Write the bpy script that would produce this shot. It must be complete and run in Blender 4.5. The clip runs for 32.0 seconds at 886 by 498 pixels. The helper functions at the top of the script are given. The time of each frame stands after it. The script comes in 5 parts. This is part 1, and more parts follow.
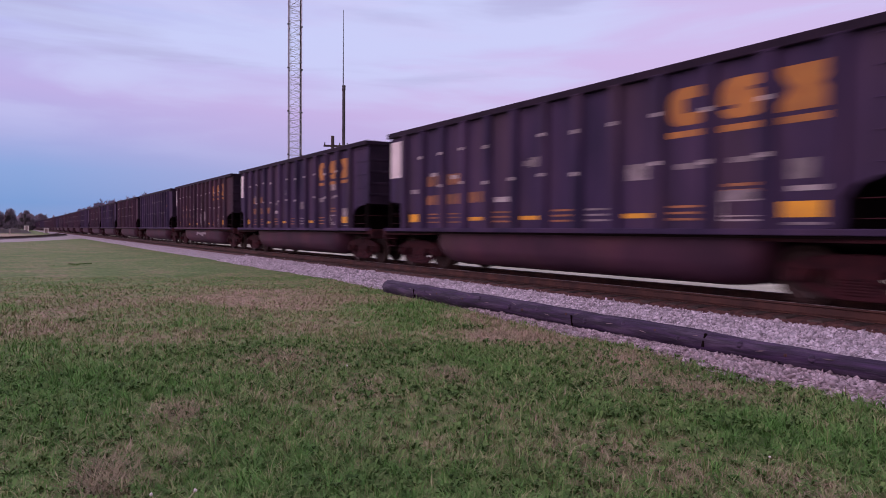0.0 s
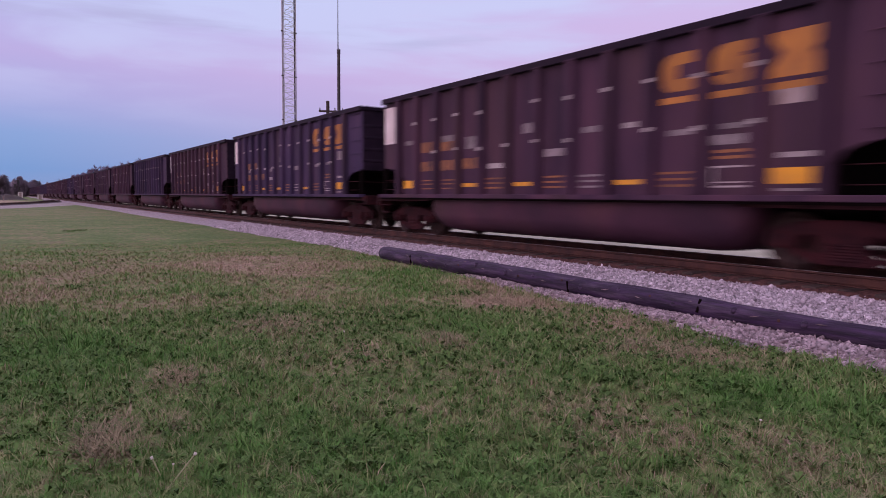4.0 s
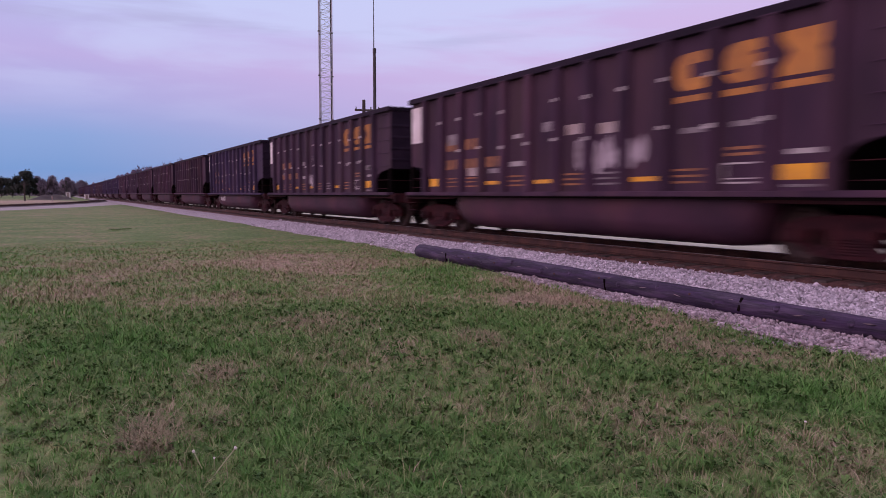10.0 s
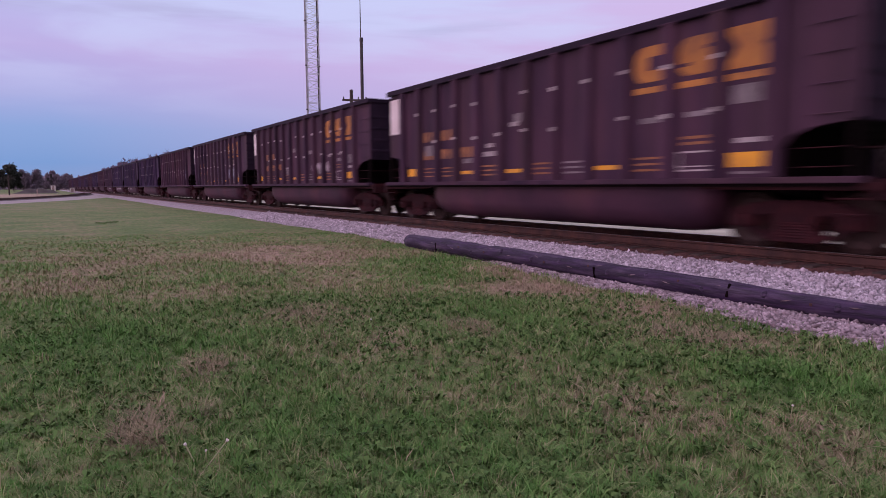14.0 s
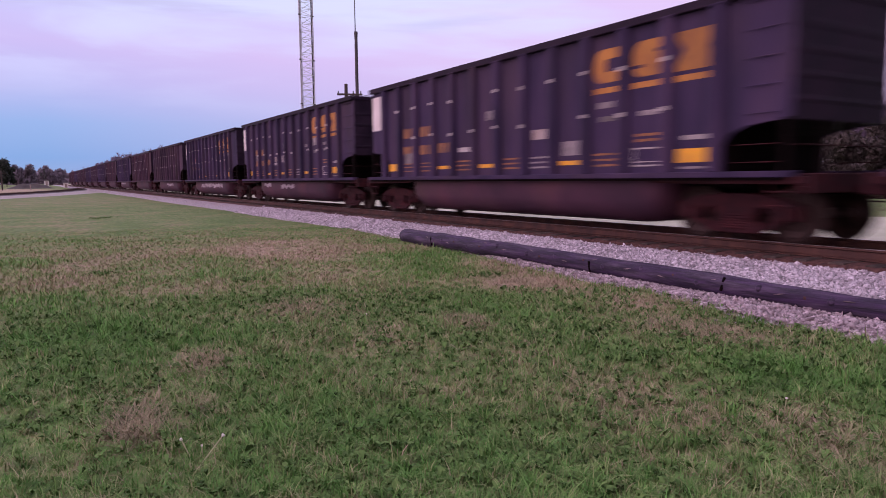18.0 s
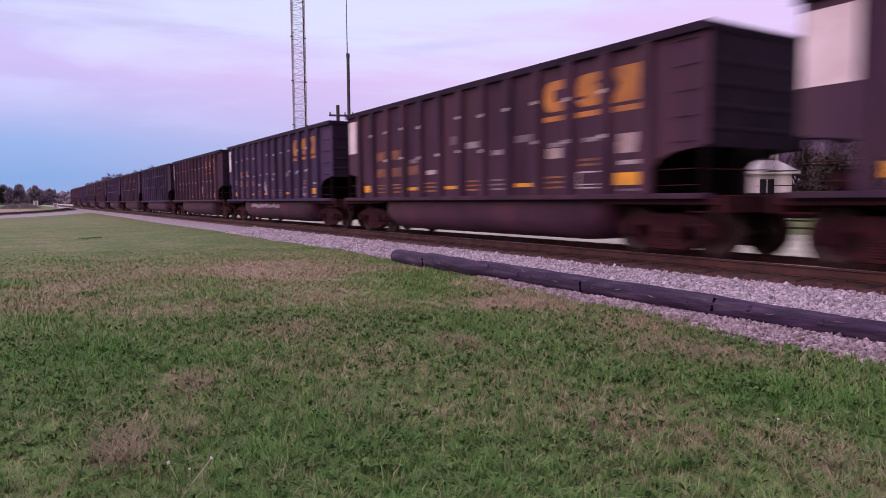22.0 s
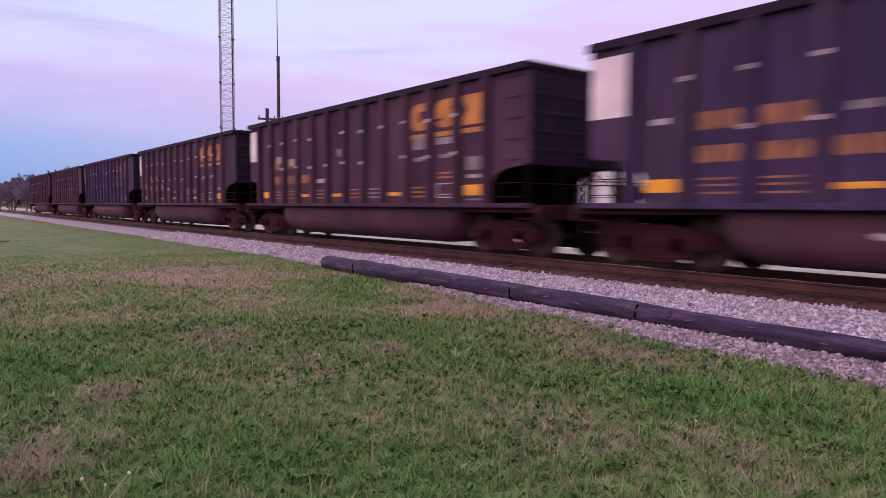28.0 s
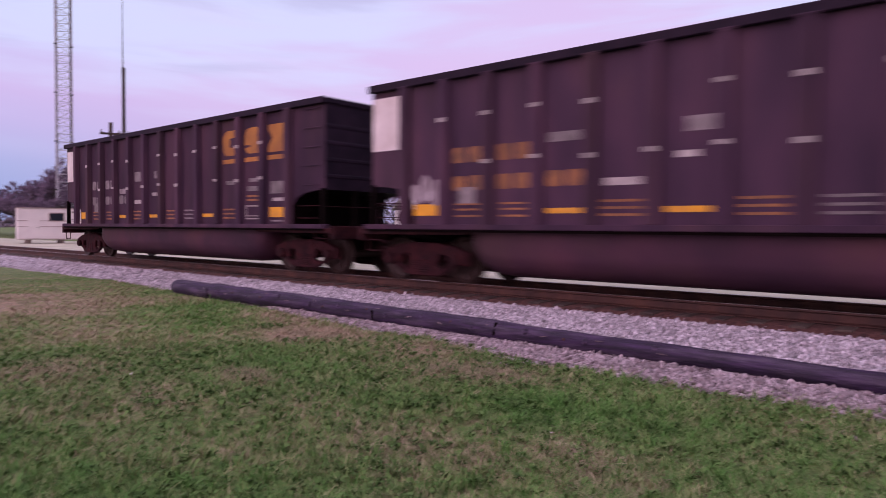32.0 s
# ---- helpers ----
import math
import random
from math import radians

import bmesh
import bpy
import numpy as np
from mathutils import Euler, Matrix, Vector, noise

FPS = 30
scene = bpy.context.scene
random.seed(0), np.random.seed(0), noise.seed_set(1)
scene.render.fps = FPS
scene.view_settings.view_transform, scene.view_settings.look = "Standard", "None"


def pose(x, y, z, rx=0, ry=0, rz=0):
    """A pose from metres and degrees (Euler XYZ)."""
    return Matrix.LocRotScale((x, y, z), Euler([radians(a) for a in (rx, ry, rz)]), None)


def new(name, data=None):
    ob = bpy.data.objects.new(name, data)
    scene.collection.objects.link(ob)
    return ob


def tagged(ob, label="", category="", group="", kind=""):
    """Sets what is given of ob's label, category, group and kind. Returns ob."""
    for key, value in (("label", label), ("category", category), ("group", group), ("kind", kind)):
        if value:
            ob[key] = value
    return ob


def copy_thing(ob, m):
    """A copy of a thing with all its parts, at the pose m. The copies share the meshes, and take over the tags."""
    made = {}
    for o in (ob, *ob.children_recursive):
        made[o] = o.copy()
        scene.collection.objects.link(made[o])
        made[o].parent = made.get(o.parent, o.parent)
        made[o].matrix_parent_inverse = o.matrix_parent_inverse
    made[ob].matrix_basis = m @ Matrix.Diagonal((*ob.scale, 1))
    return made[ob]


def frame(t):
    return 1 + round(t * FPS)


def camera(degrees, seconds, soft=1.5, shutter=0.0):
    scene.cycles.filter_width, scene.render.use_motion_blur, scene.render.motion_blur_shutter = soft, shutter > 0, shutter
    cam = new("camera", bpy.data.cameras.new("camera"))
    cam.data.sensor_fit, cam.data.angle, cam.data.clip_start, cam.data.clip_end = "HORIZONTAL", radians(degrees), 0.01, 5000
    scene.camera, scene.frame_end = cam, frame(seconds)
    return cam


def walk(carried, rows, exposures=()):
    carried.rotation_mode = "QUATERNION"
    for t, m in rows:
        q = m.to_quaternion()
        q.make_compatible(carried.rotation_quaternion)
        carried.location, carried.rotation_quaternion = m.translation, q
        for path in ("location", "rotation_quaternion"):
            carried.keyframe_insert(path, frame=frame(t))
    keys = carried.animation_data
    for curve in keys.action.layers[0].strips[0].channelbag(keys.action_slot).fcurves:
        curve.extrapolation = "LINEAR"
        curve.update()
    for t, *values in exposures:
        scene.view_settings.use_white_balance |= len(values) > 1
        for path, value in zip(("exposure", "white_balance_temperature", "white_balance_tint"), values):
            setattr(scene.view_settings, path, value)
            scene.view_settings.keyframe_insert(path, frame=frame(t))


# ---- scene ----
EYE = (0.0, 0.0, 1.55)
# seconds, yaw, pitch, roll of the hand-held camera, which stands in one spot and pans
TURNS = [
    (0.0, -32.32, -1.55, -0.47), (0.5, -32.36, -1.31, -0.35), (1.0, -32.41, -1.66, -0.34), (1.5, -32.52, -1.77, -0.46),
    (2.0, -32.32, -2.48, -0.35), (2.5, -33.1, -3.28, -0.64), (3.5, -32.76, -4.11, -0.5), (4.5, -32.42, -4.58, -0.35),
    (5.0, -31.81, -4.56, -0.14), (5.5, -31.1, -4.62, -0.1), (6.0, -30.71, -4.89, -0.14), (6.5, -30.71, -4.94, -0.33),
    (7.0, -30.78, -5.08, -0.27), (7.5, -30.02, -5.48, 0.18), (8.0, -29.84, -5.74, -0.18), (8.5, -29.55, -4.51, 0.19),
    (9.0, -29.72, -4.37, 0.29), (9.5, -29.59, -4.26, -0.01), (10.0, -29.64, -4.59, -0.13), (10.5, -29.65, -4.83, -0.17),
    (11.0, -30.14, -4.8, -0.09), (11.5, -30.44, -5.21, 0.03), (12.0, -30.38, -5.0, 0.11), (12.5, -30.48, -4.88, -0.05),
    (13.0, -30.45, -4.77, 0.19), (13.5, -30.36, -5.23, 0.23), (14.0, -30.57, -5.46, 0.44), (14.5, -30.61, -5.68, 0.52),
    (15.5, -30.57, -5.66, 0.55), (16.5, -30.53, -5.63, 0.55), (17.0, -30.55, -5.72, 0.52), (17.5, -30.7, -5.79, 0.43),
    (18.0, -30.97, -5.93, 0.54), (18.5, -31.05, -6.21, 0.58), (19.0, -31.17, -5.9, 0.62), (19.5, -31.28, -5.51, 0.63),
    (20.0, -31.61, -4.92, 0.25), (20.5, -31.66, -4.34, 0.2), (21.0, -31.59, -4.46, 0.44), (21.5, -31.55, -4.3, 0.34),
    (22.0, -31.7, -4.21, 0.46), (22.5, -31.64, -4.31, 0.54), (23.0, -31.3, -4.57, 0.52), (23.5, -31.53, -4.32, 0.66),
    (24.0, -31.87, -3.93, 0.51), (24.5, -33.7, -3.86, 0.22), (25.5, -36.32, -3.57, -0.02), (26.5, -37.65, -3.48, -0.27),
    (27.0, -37.67, -3.41, -0.29), (27.5, -37.57, -3.54, -0.44), (28.0, -37.48, -3.63, -0.32), (28.5, -37.79, -3.51, -0.32),
    (29.0, -37.88, -3.79, -0.23), (29.5, -38.45, -3.84, -0.33), (30.0, -38.57, -4.04, -0.46), (30.5, -39.34, -4.12, -0.46),
    (31.0, -42.06, -3.81, -0.57), (31.2, -41.9, -3.6, -0.3), (31.4, -41.9, -3.2, -0.3), (31.5, -42.35, -2.92, -0.2),
    (31.6, -43.65, -2.65, -0.38), (31.7, -45.2, -2.45, -0.4), (31.8, -46.85, -2.25, -0.42), (31.9, -48.05, -2.0, -0.44),
    (32.0, -49.09, -1.76, -0.41)]
cam = camera(66.3, 32.0, soft=0.85, shutter=0.62)
walk(cam, [(t, pose(*EYE, 90 + p, r, w)) for t, w, p, r in TURNS],
     exposures=[(0.0, 0.0, 6480, 13), (4.0, -0.02, 6520, 13), (14.0, 0.0, 6520, 13), (18.0, 0.30, 6690, 12), (24.0, 0.30, 6740, 12), (29.0, 0.28, 6720, 11), (32.0, 0.20, 6720, 13)])


def feed(nt, socket, v):
    """Link a socket to another's output, or set its value or colour."""
    if isinstance(v, bpy.types.NodeSocket):
        nt.links.new(v, socket)
    else:
        socket.default_value = (*v, 1) if isinstance(v, tuple) else v


# ---- sky: clear dusk with a pink band and thin streaks of cloud ----
def build_world():
    world = bpy.data.worlds.new("dusk_sky")
    world.use_nodes = True
    scene.world = world
    nt = world.node_tree
    nt.nodes.clear()
    N, K = nt.nodes.new, nt.links.new
    out, bg = N("ShaderNodeOutputWorld"), N("ShaderNodeBackground")
    K(bg.outputs[0], out.inputs[0])
    co = N("ShaderNodeTexCoord")
    sep = N("ShaderNodeSeparateXYZ")
    K(co.outputs["Generated"], sep.inputs[0])

    def ramp(stops):
        n = N("ShaderNodeValToRGB")
        while len(n.color_ramp.elements) < len(stops):
            n.color_ramp.elements.new(0.5)
        for e, (p, c) in zip(n.color_ramp.elements, stops):
            e.position, e.color = p, (*c, 1)
        return n

    def math_node(op, a, b=0.0, clamp=False):
        n = N("ShaderNodeMath")
        n.operation, n.use_clamp = op, clamp
        for i, v in enumerate((a, b)):
            feed(nt, n.inputs[i], v)
        return n.outputs[0]

    def mix(fac, a, b, mode="MIX"):
        n = N("ShaderNodeMix")
        n.data_type, n.blend_type = "RGBA", mode
        for i, v in ((0, fac), (6, a), (7, b)):
            feed(nt, n.inputs[i], v)
        return n.outputs[2]

    up = math_node("MAXIMUM", sep.outputs[2], 0.0)
    # along the track, blue under a pink belt; across the track, pink to white
    along = ramp(SKY_ALONG)
    across = ramp(SKY_ACROSS)
    high = math_node("MULTIPLY", up, 1.6, True)
    K(high, along.inputs[0])
    K(high, across.inputs[0])
    side = math_node("MULTIPLY_ADD", sep.outputs[0], 1.25, True)
    nt.nodes[-1].inputs[2].default_value = -0.02
    sky = mix(side, along.outputs[0], across.outputs[0])
    # long thin cloud streaks: pink ones over light blue, and a few grey-violet veils higher up
    def streaks(scale, tilt, size, lo, hi):
        stretch = N("ShaderNodeMapping")
        stretch.inputs["Scale"].default_value = scale
        stretch.inputs["Rotation"].default_value = tilt
        K(co.outputs["Generated"], stretch.inputs[0])
        cloud = N("ShaderNodeTexNoise")
        cloud.inputs["Scale"].default_value, cloud.inputs["Detail"].default_value = size, 5.0
        cloud.inputs["Roughness"].default_value, cloud.inputs["Distortion"].default_value = 0.52, 0.35
        K(stretch.outputs[0], cloud.inputs["Vector"])
        r = N("ShaderNodeMapRange")
        r.interpolation_type = "SMOOTHSTEP"
        r.inputs[1].default_value, r.inputs[2].default_value = lo, hi
        K(cloud.outputs[0], r.inputs[0])
        return r.outputs[0]
    rise = math_node("MULTIPLY_ADD", up, 7.0, True)
    nt.nodes[-1].inputs[2].default_value = -0.55
    blue = math_node("MULTIPLY", streaks((1.0, 1.0, 6.5), (radians(-9), radians(14), 0), 2.3, 0.40, 0.62), rise)
    sky = mix(math_node("MULTIPLY", blue, 0.72), sky, SKY_BLUE)
    pink = math_node("MULTIPLY", streaks((0.9, 0.9, 8.0), (radians(-6), radians(10), 0.6), 2.6, 0.50, 0.70), rise)
    sky = mix(math_node("MULTIPLY", pink, 0.12), sky, SKY_PINK)
    veil = math_node("MULTIPLY", streaks((1.0, 1.0, 7.5), (radians(-12), radians(16), 1.3), 2.0, 0.54, 0.72), rise)
    sky = mix(math_node("MULTIPLY", veil, 0.55), sky, SKY_VEIL)
    # brighter after-glow in the west, behind the camera
    west = math_node("MULTIPLY_ADD", sep.outputs[0], -0.97)
    nt.nodes[-1].inputs[2].default_value = -0.06
    west2 = math_node("MULTIPLY_ADD", sep.outputs[1], -0.05)
    K(west, nt.nodes[-1].inputs[2])
    glow = math_node("MAXIMUM", west2, 0.0)
    # the sky down the line, away from the glow, is already dim
    south = math_node("MULTIPLY", math_node("MAXIMUM", math_node("SUBTRACT", math_node("MULTIPLY", sep.outputs[1], -1.0), 0.1), 0.0), 1.4, True)
    sky = mix(south, sky, SKY_SOUTH)
    zen = math_node("MULTIPLY", math_node("MAXIMUM", math_node("SUBTRACT", sep.outputs[2], 0.42), 0.0), 2.2, True)
    sky = mix(zen, sky, SKY_ZENITH)
    sky = mix(math_node("MINIMUM", math_node("MULTIPLY", glow, 1.5), 1.0), sky, SKY_WEST)
    # the physical sky of a sun on the horizon, under the tints
    air = N("ShaderNodeTexSky")
    air.sky_type, air.sun_disc = "NISHITA", False
    air.sun_elevation, air.sun_rotation = radians(1.0), radians(225)
    sky = mix(0.03, sky, air.outputs[0], "ADD")
    K(sky, bg.inputs[0])
    bg.inputs[1].default_value = 1.0


SKY_BLUE, SKY_PINK, SKY_VEIL = (0.57, 0.63, 0.93), (0.68, 0.41, 0.72), (0.40, 0.38, 0.64)
SKY_ALONG = [(0.0, (0.25, 0.34, 0.60)), (0.05, (0.17, 0.33, 0.66)), (0.12, (0.22, 0.36, 0.70)), (0.20, (0.38, 0.39, 0.74)), (0.28, (0.48, 0.41, 0.76)),
             (0.38, (0.47, 0.47, 0.82)), (0.52, (0.43, 0.56, 0.88)), (1.0, (0.62, 0.62, 0.88))]
SKY_ACROSS = [(0.0, (0.40, 0.38, 0.66)), (0.12, (0.53, 0.40, 0.71)), (0.26, (0.61, 0.43, 0.75)), (0.42, (0.60, 0.48, 0.80)),
              (0.60, (0.59, 0.46, 0.77)), (0.8, (0.64, 0.52, 0.81)), (1.0, (0.66, 0.54, 0.82))]
SKY_ZENITH = (1.0, 0.86, 1.2)
SKY_WEST = (1.62, 1.10, 1.48)
SKY_SOUTH = (0.05, 0.045, 0.09)
build_world()


# ---- materials ----
def material(name, base, rough=0.7, metal=0.0):
    m = bpy.data.materials.new(name)
    m.use_nodes = True
    b = m.node_tree.nodes["Principled BSDF"]
    b.inputs["Base Color"].default_value = (*base, 1)
    b.inputs["Roughness"].default_value, b.inputs["Metallic"].default_value = rough, metal
    return m


def surface(name, colors, scale=4.0, detail=6.0, rough=(0.6, 0.85), metal=0.0, bump=0.0, bump_scale=40.0,
            stretch=(1, 1, 1), second=None, second_scale=1.0, second_fac=0.6, vary=0.0, island=0.0, gloss=0.4):
    """A mottled material: a ramp of colours over noise, a second stain at its own scale, bump, and a shade that varies by object or piece."""
    m = material(name, colors[0], rough[0], metal)
    nt = m.node_tree
    N, K = nt.nodes.new, nt.links.new
    b = nt.nodes["Principled BSDF"]
    b.inputs["Specular IOR Level"].default_value = gloss
    co = N("ShaderNodeTexCoord")
    mp = N("ShaderNodeMapping")
    mp.inputs["Scale"].default_value = stretch
    K(co.outputs["Object"], mp.inputs[0])
    if vary:
        away = N("ShaderNodeVectorMath")
        away.operation = "SCALE"
        away.inputs[0].default_value = (31.0, 17.0, 23.0)
        K(N("ShaderNodeObjectInfo").outputs["Random"], away.inputs["Scale"])
        K(away.outputs[0], mp.inputs["Location"])
    n1 = N("ShaderNodeTexNoise")
    n1.inputs["Scale"].default_value, n1.inputs["Detail"].default_value = scale, detail
    K(mp.outputs[0], n1.inputs["Vector"])
    r = N("ShaderNodeValToRGB")
    while len(r.color_ramp.elements) < len(colors):
        r.color_ramp.elements.new(0.5)
    for i, (e, c) in enumerate(zip(r.color_ramp.elements, colors)):
        e.position, e.color = 0.32 + 0.36 * i / max(1, len(colors) - 1), (*c, 1)
    K(n1.outputs[0], r.inputs[0])
    col = r.outputs[0]

    def mixed(fac, a, c, mode="MIX"):
        x = N("ShaderNodeMix")
        x.data_type, x.blend_type = "RGBA", mode
        feed(nt, x.inputs[0], fac)
        feed(nt, x.inputs[6], a)
        feed(nt, x.inputs[7], c)
        return x.outputs[2]

    if second:
        n2 = N("ShaderNodeTexNoise")
        n2.inputs["Scale"].default_value, n2.inputs["Detail"].default_value = second_scale, 7.0
        n2.inputs["Roughness"].default_value = 0.65
        K(mp.outputs[0], n2.inputs["Vector"])
        r2 = N("ShaderNodeMapRange")
        r2.inputs[1].default_value, r2.inputs[2].default_value, r2.inputs[4].default_value = 0.47, 0.68, second_fac
        K(n2.outputs[0], r2.inputs[0])
        col = mixed(r2.outputs[0], col, second)
    if vary or island:
        src = N("ShaderNodeObjectInfo").outputs["Random"] if vary else N("ShaderNodeNewGeometry").outputs["Random Per Island"]
        mr = N("ShaderNodeMapRange")
        mr.inputs[3].default_value, mr.inputs[4].default_value = 1 - (vary or island), 1 + (vary or island)
        K(src, mr.inputs[0])
        hs = N("ShaderNodeHueSaturation")
        K(mr.outputs[0], hs.inputs["Value"])
        K(col, hs.inputs["Color"])
        col = hs.outputs[0]
    K(col, b.inputs["Base Color"])
    rr = N("ShaderNodeMapRange")
    rr.inputs[3].default_value, rr.inputs[4].default_value = rough
    K(n1.outputs[0], rr.inputs[0])
    K(rr.outputs[0], b.inputs["Roughness"])
    if bump:
        n3 = N("ShaderNodeTexNoise")
        n3.inputs["Scale"].default_value, n3.inputs["Detail"].default_value = bump_scale, 4.0
        K(mp.outputs[0], n3.inputs["Vector"])
        bp = N("ShaderNodeBump")
        bp.inputs["Strength"].default_value, bp.inputs["Distance"].default_value = bump, 0.02
        K(n3.outputs[0], bp.inputs["Height"])
        K(bp.outputs[0], b.inputs["Normal"])
    return m


PAINT = [
    surface("car_paint_blue_black", [(0.0260, 0.0200, 0.0486), (0.0441, 0.0299, 0.0717), (0.0679, 0.0436, 0.0887)], 1.3, 8, (0.6, 0.85),
            stretch=(1, 1, 0.3), second=(0.070, 0.044, 0.050), second_scale=0.55, second_fac=0.5, bump=0.12, bump_scale=14, vary=0.16, gloss=0.12),
    surface("car_paint_rusty_black", [(0.0332, 0.0191, 0.0374), (0.0558, 0.0301, 0.0551), (0.0821, 0.0417, 0.0687)], 1.3, 8, (0.6, 0.85),
            stretch=(1, 1, 0.3), second=(0.080, 0.047, 0.047), second_scale=0.5, second_fac=0.5, bump=0.12, bump_scale=14, vary=0.16, gloss=0.12),
    surface("car_paint_dusty_black", [(0.0309, 0.0188, 0.0371), (0.0532, 0.0309, 0.0572), (0.0807, 0.0464, 0.0778)], 1.3, 8, (0.6, 0.85),
            stretch=(1, 1, 0.3), second=(0.082, 0.056, 0.056), second_scale=0.6, second_fac=0.6, bump=0.12, bump_scale=14, vary=0.16, gloss=0.12)]
CHORD_AND_END_SHADE = surface("chord_and_end_shade_steel", [(0.0126, 0.0081, 0.0174), (0.0268, 0.0161, 0.0312)], 2.0, 6, (0.55, 0.8), bump=0.1, vary=0.1, gloss=0.1)
TUB = surface("tub_steel", [(0.0337, 0.0156, 0.0302), (0.0604, 0.0251, 0.0455), (0.0847, 0.0336, 0.0542)], 0.9, 8, (0.55, 0.8), gloss=0.22,
              second=(0.085, 0.048, 0.042), second_scale=0.6, second_fac=0.4, bump=0.1, bump_scale=10)
GEAR = surface("truck_steel", [(0.0155, 0.0047, 0.0074), (0.0294, 0.0085, 0.0118), (0.0512, 0.0124, 0.0153)], 5, 6, (0.7, 0.9), bump=0.3, bump_scale=30, vary=0.15, gloss=0.14)
# near-black that paints in the shade under and inside the cars; also pole scars
DARK = surface("shade_and_scar_black", [(0.0028, 0.0018, 0.0019), (0.0063, 0.0037, 0.0041)], 3, 5, (0.8, 0.95), gloss=0.05)
WHEEL = surface("wheel_steel", [(0.0250, 0.0152, 0.0143), (0.0500, 0.0280, 0.0252)], 6, 5, (0.4, 0.7), metal=0.4)
BARE = surface("worn_steel", [(0.30, 0.26, 0.25), (0.42, 0.38, 0.37)], 8, 5, (0.3, 0.5), metal=0.7)
YELLOW = surface("faded_yellow_paint", [(0.34, 0.135, 0.035), (0.50, 0.225, 0.045)], 4, 6, (0.6, 0.8), second=(0.15, 0.065, 0.04), second_scale=2.0, second_fac=0.75, vary=0.15)
BRIGHT_YELLOW = surface("yellow_reflective_tape", [(0.64, 0.30, 0.012), (0.77, 0.38, 0.018)], 5, 4, (0.35, 0.5), second=(0.3, 0.15, 0.05), second_scale=2, second_fac=0.5)
ORANGE = surface("faded_orange_lettering", [(0.20, 0.085, 0.04), (0.34, 0.15, 0.06)], 4, 6, (0.6, 0.8), second=(0.06, 0.04, 0.035), second_scale=2.5, second_fac=0.8, vary=0.15)
WHITE = surface("dusty_white_panel", [(0.62, 0.57, 0.57), (0.76, 0.72, 0.72)], 3, 6, (0.5, 0.7), second=(0.42, 0.34, 0.32), second_scale=1.6, second_fac=0.4)
GREY = surface("pale_grey_stencil", [(0.15, 0.13, 0.145), (0.27, 0.24, 0.255)], 6, 6, (0.6, 0.8), second=(0.07, 0.06, 0.06), second_scale=4, second_fac=0.7, vary=0.25)
PALE = surface("white_stencil", [(0.32, 0.295, 0.30), (0.44, 0.41, 0.41)], 6, 6, (0.6, 0.8), second=(0.2, 0.17, 0.17), second_scale=4, second_fac=0.5, vary=0.15)
GRAFFITI = surface("faded_spray_paint", [(0.2730, 0.2298, 0.2621), (0.4550, 0.4066, 0.4493)], 2.2, 6, (0.6, 0.8), second=(0.10, 0.07, 0.08), second_scale=1.4, second_fac=0.8)
GRAFFITI_RED = surface("red_spray_paint", [(0.1890, 0.0280, 0.0320), (0.2520, 0.0490, 0.0480)], 2.2, 6, (0.6, 0.8), second=(0.12, 0.03, 0.03), second_scale=1.4, second_fac=0.7)
GRAFFITI_BLUE = surface("blue_spray_paint", [(0.15, 0.16, 0.24), (0.28, 0.29, 0.38)], 2.2, 6, (0.6, 0.8), second=(0.08, 0.07, 0.08), second_scale=1.6, second_fac=0.7)
RAIL = surface("rusty_rail", [(0.030, 0.012, 0.010), (0.055, 0.023, 0.018), (0.085, 0.037, 0.027)], 3, 7, (0.6, 0.85), bump=0.2, bump_scale=40)
RAIL_TOP = surface("polished_rail_head", [(0.30, 0.26, 0.25), (0.45, 0.40, 0.39)], 2, 4, (0.25, 0.4), metal=0.9)
TIE = surface("creosoted_tie", [(0.0210, 0.0154, 0.0140), (0.0490, 0.0350, 0.0294), (0.0770, 0.0595, 0.0490)], 4, 8, (0.75, 0.95), stretch=(0.2, 2, 2), bump=0.4, bump_scale=30, vary=0.25)
STONE = surface("ballast_stone", [(0.2607, 0.2372, 0.2616), (0.4085, 0.3814, 0.4204), (0.5388, 0.5085, 0.5606)], 9, 4, (0.7, 0.95), island=0.45)
DIRTY_STONE = surface("dirty_ballast_stone", [(0.1650, 0.1298, 0.1408), (0.2805, 0.2365, 0.2552), (0.4125, 0.3575, 0.3850)], 9, 4, (0.7, 0.95), island=0.45)
BALLAST = surface("ballast_bed", [(0.1200, 0.1022, 0.1120), (0.3000, 0.2774, 0.3040), (0.4500, 0.4161, 0.4560)], 22, 3, (0.8, 0.95), bump=1.0, bump_scale=26, second=(0.30, 0.24, 0.21), second_scale=0.6, second_fac=0.5)
SOOT = surface("sooty_ballast", [(0.035, 0.028, 0.030), (0.075, 0.062, 0.064)], 6, 6, (0.8, 0.95), bump=0.6)
RUSTY = surface("rusty_ballast", [(0.030, 0.013, 0.012), (0.070, 0.030, 0.026), (0.110, 0.055, 0.046)], 14, 6, (0.85, 0.95), bump=1.0, bump_scale=26)
GRAVEL = surface("gravel_lane", [(0.22, 0.20, 0.20), (0.34, 0.31, 0.31)], 3, 8, (0.8, 0.95), bump=0.4, bump_scale=30, second=(0.22, 0.17, 0.14), second_scale=0.25, second_fac=0.5)
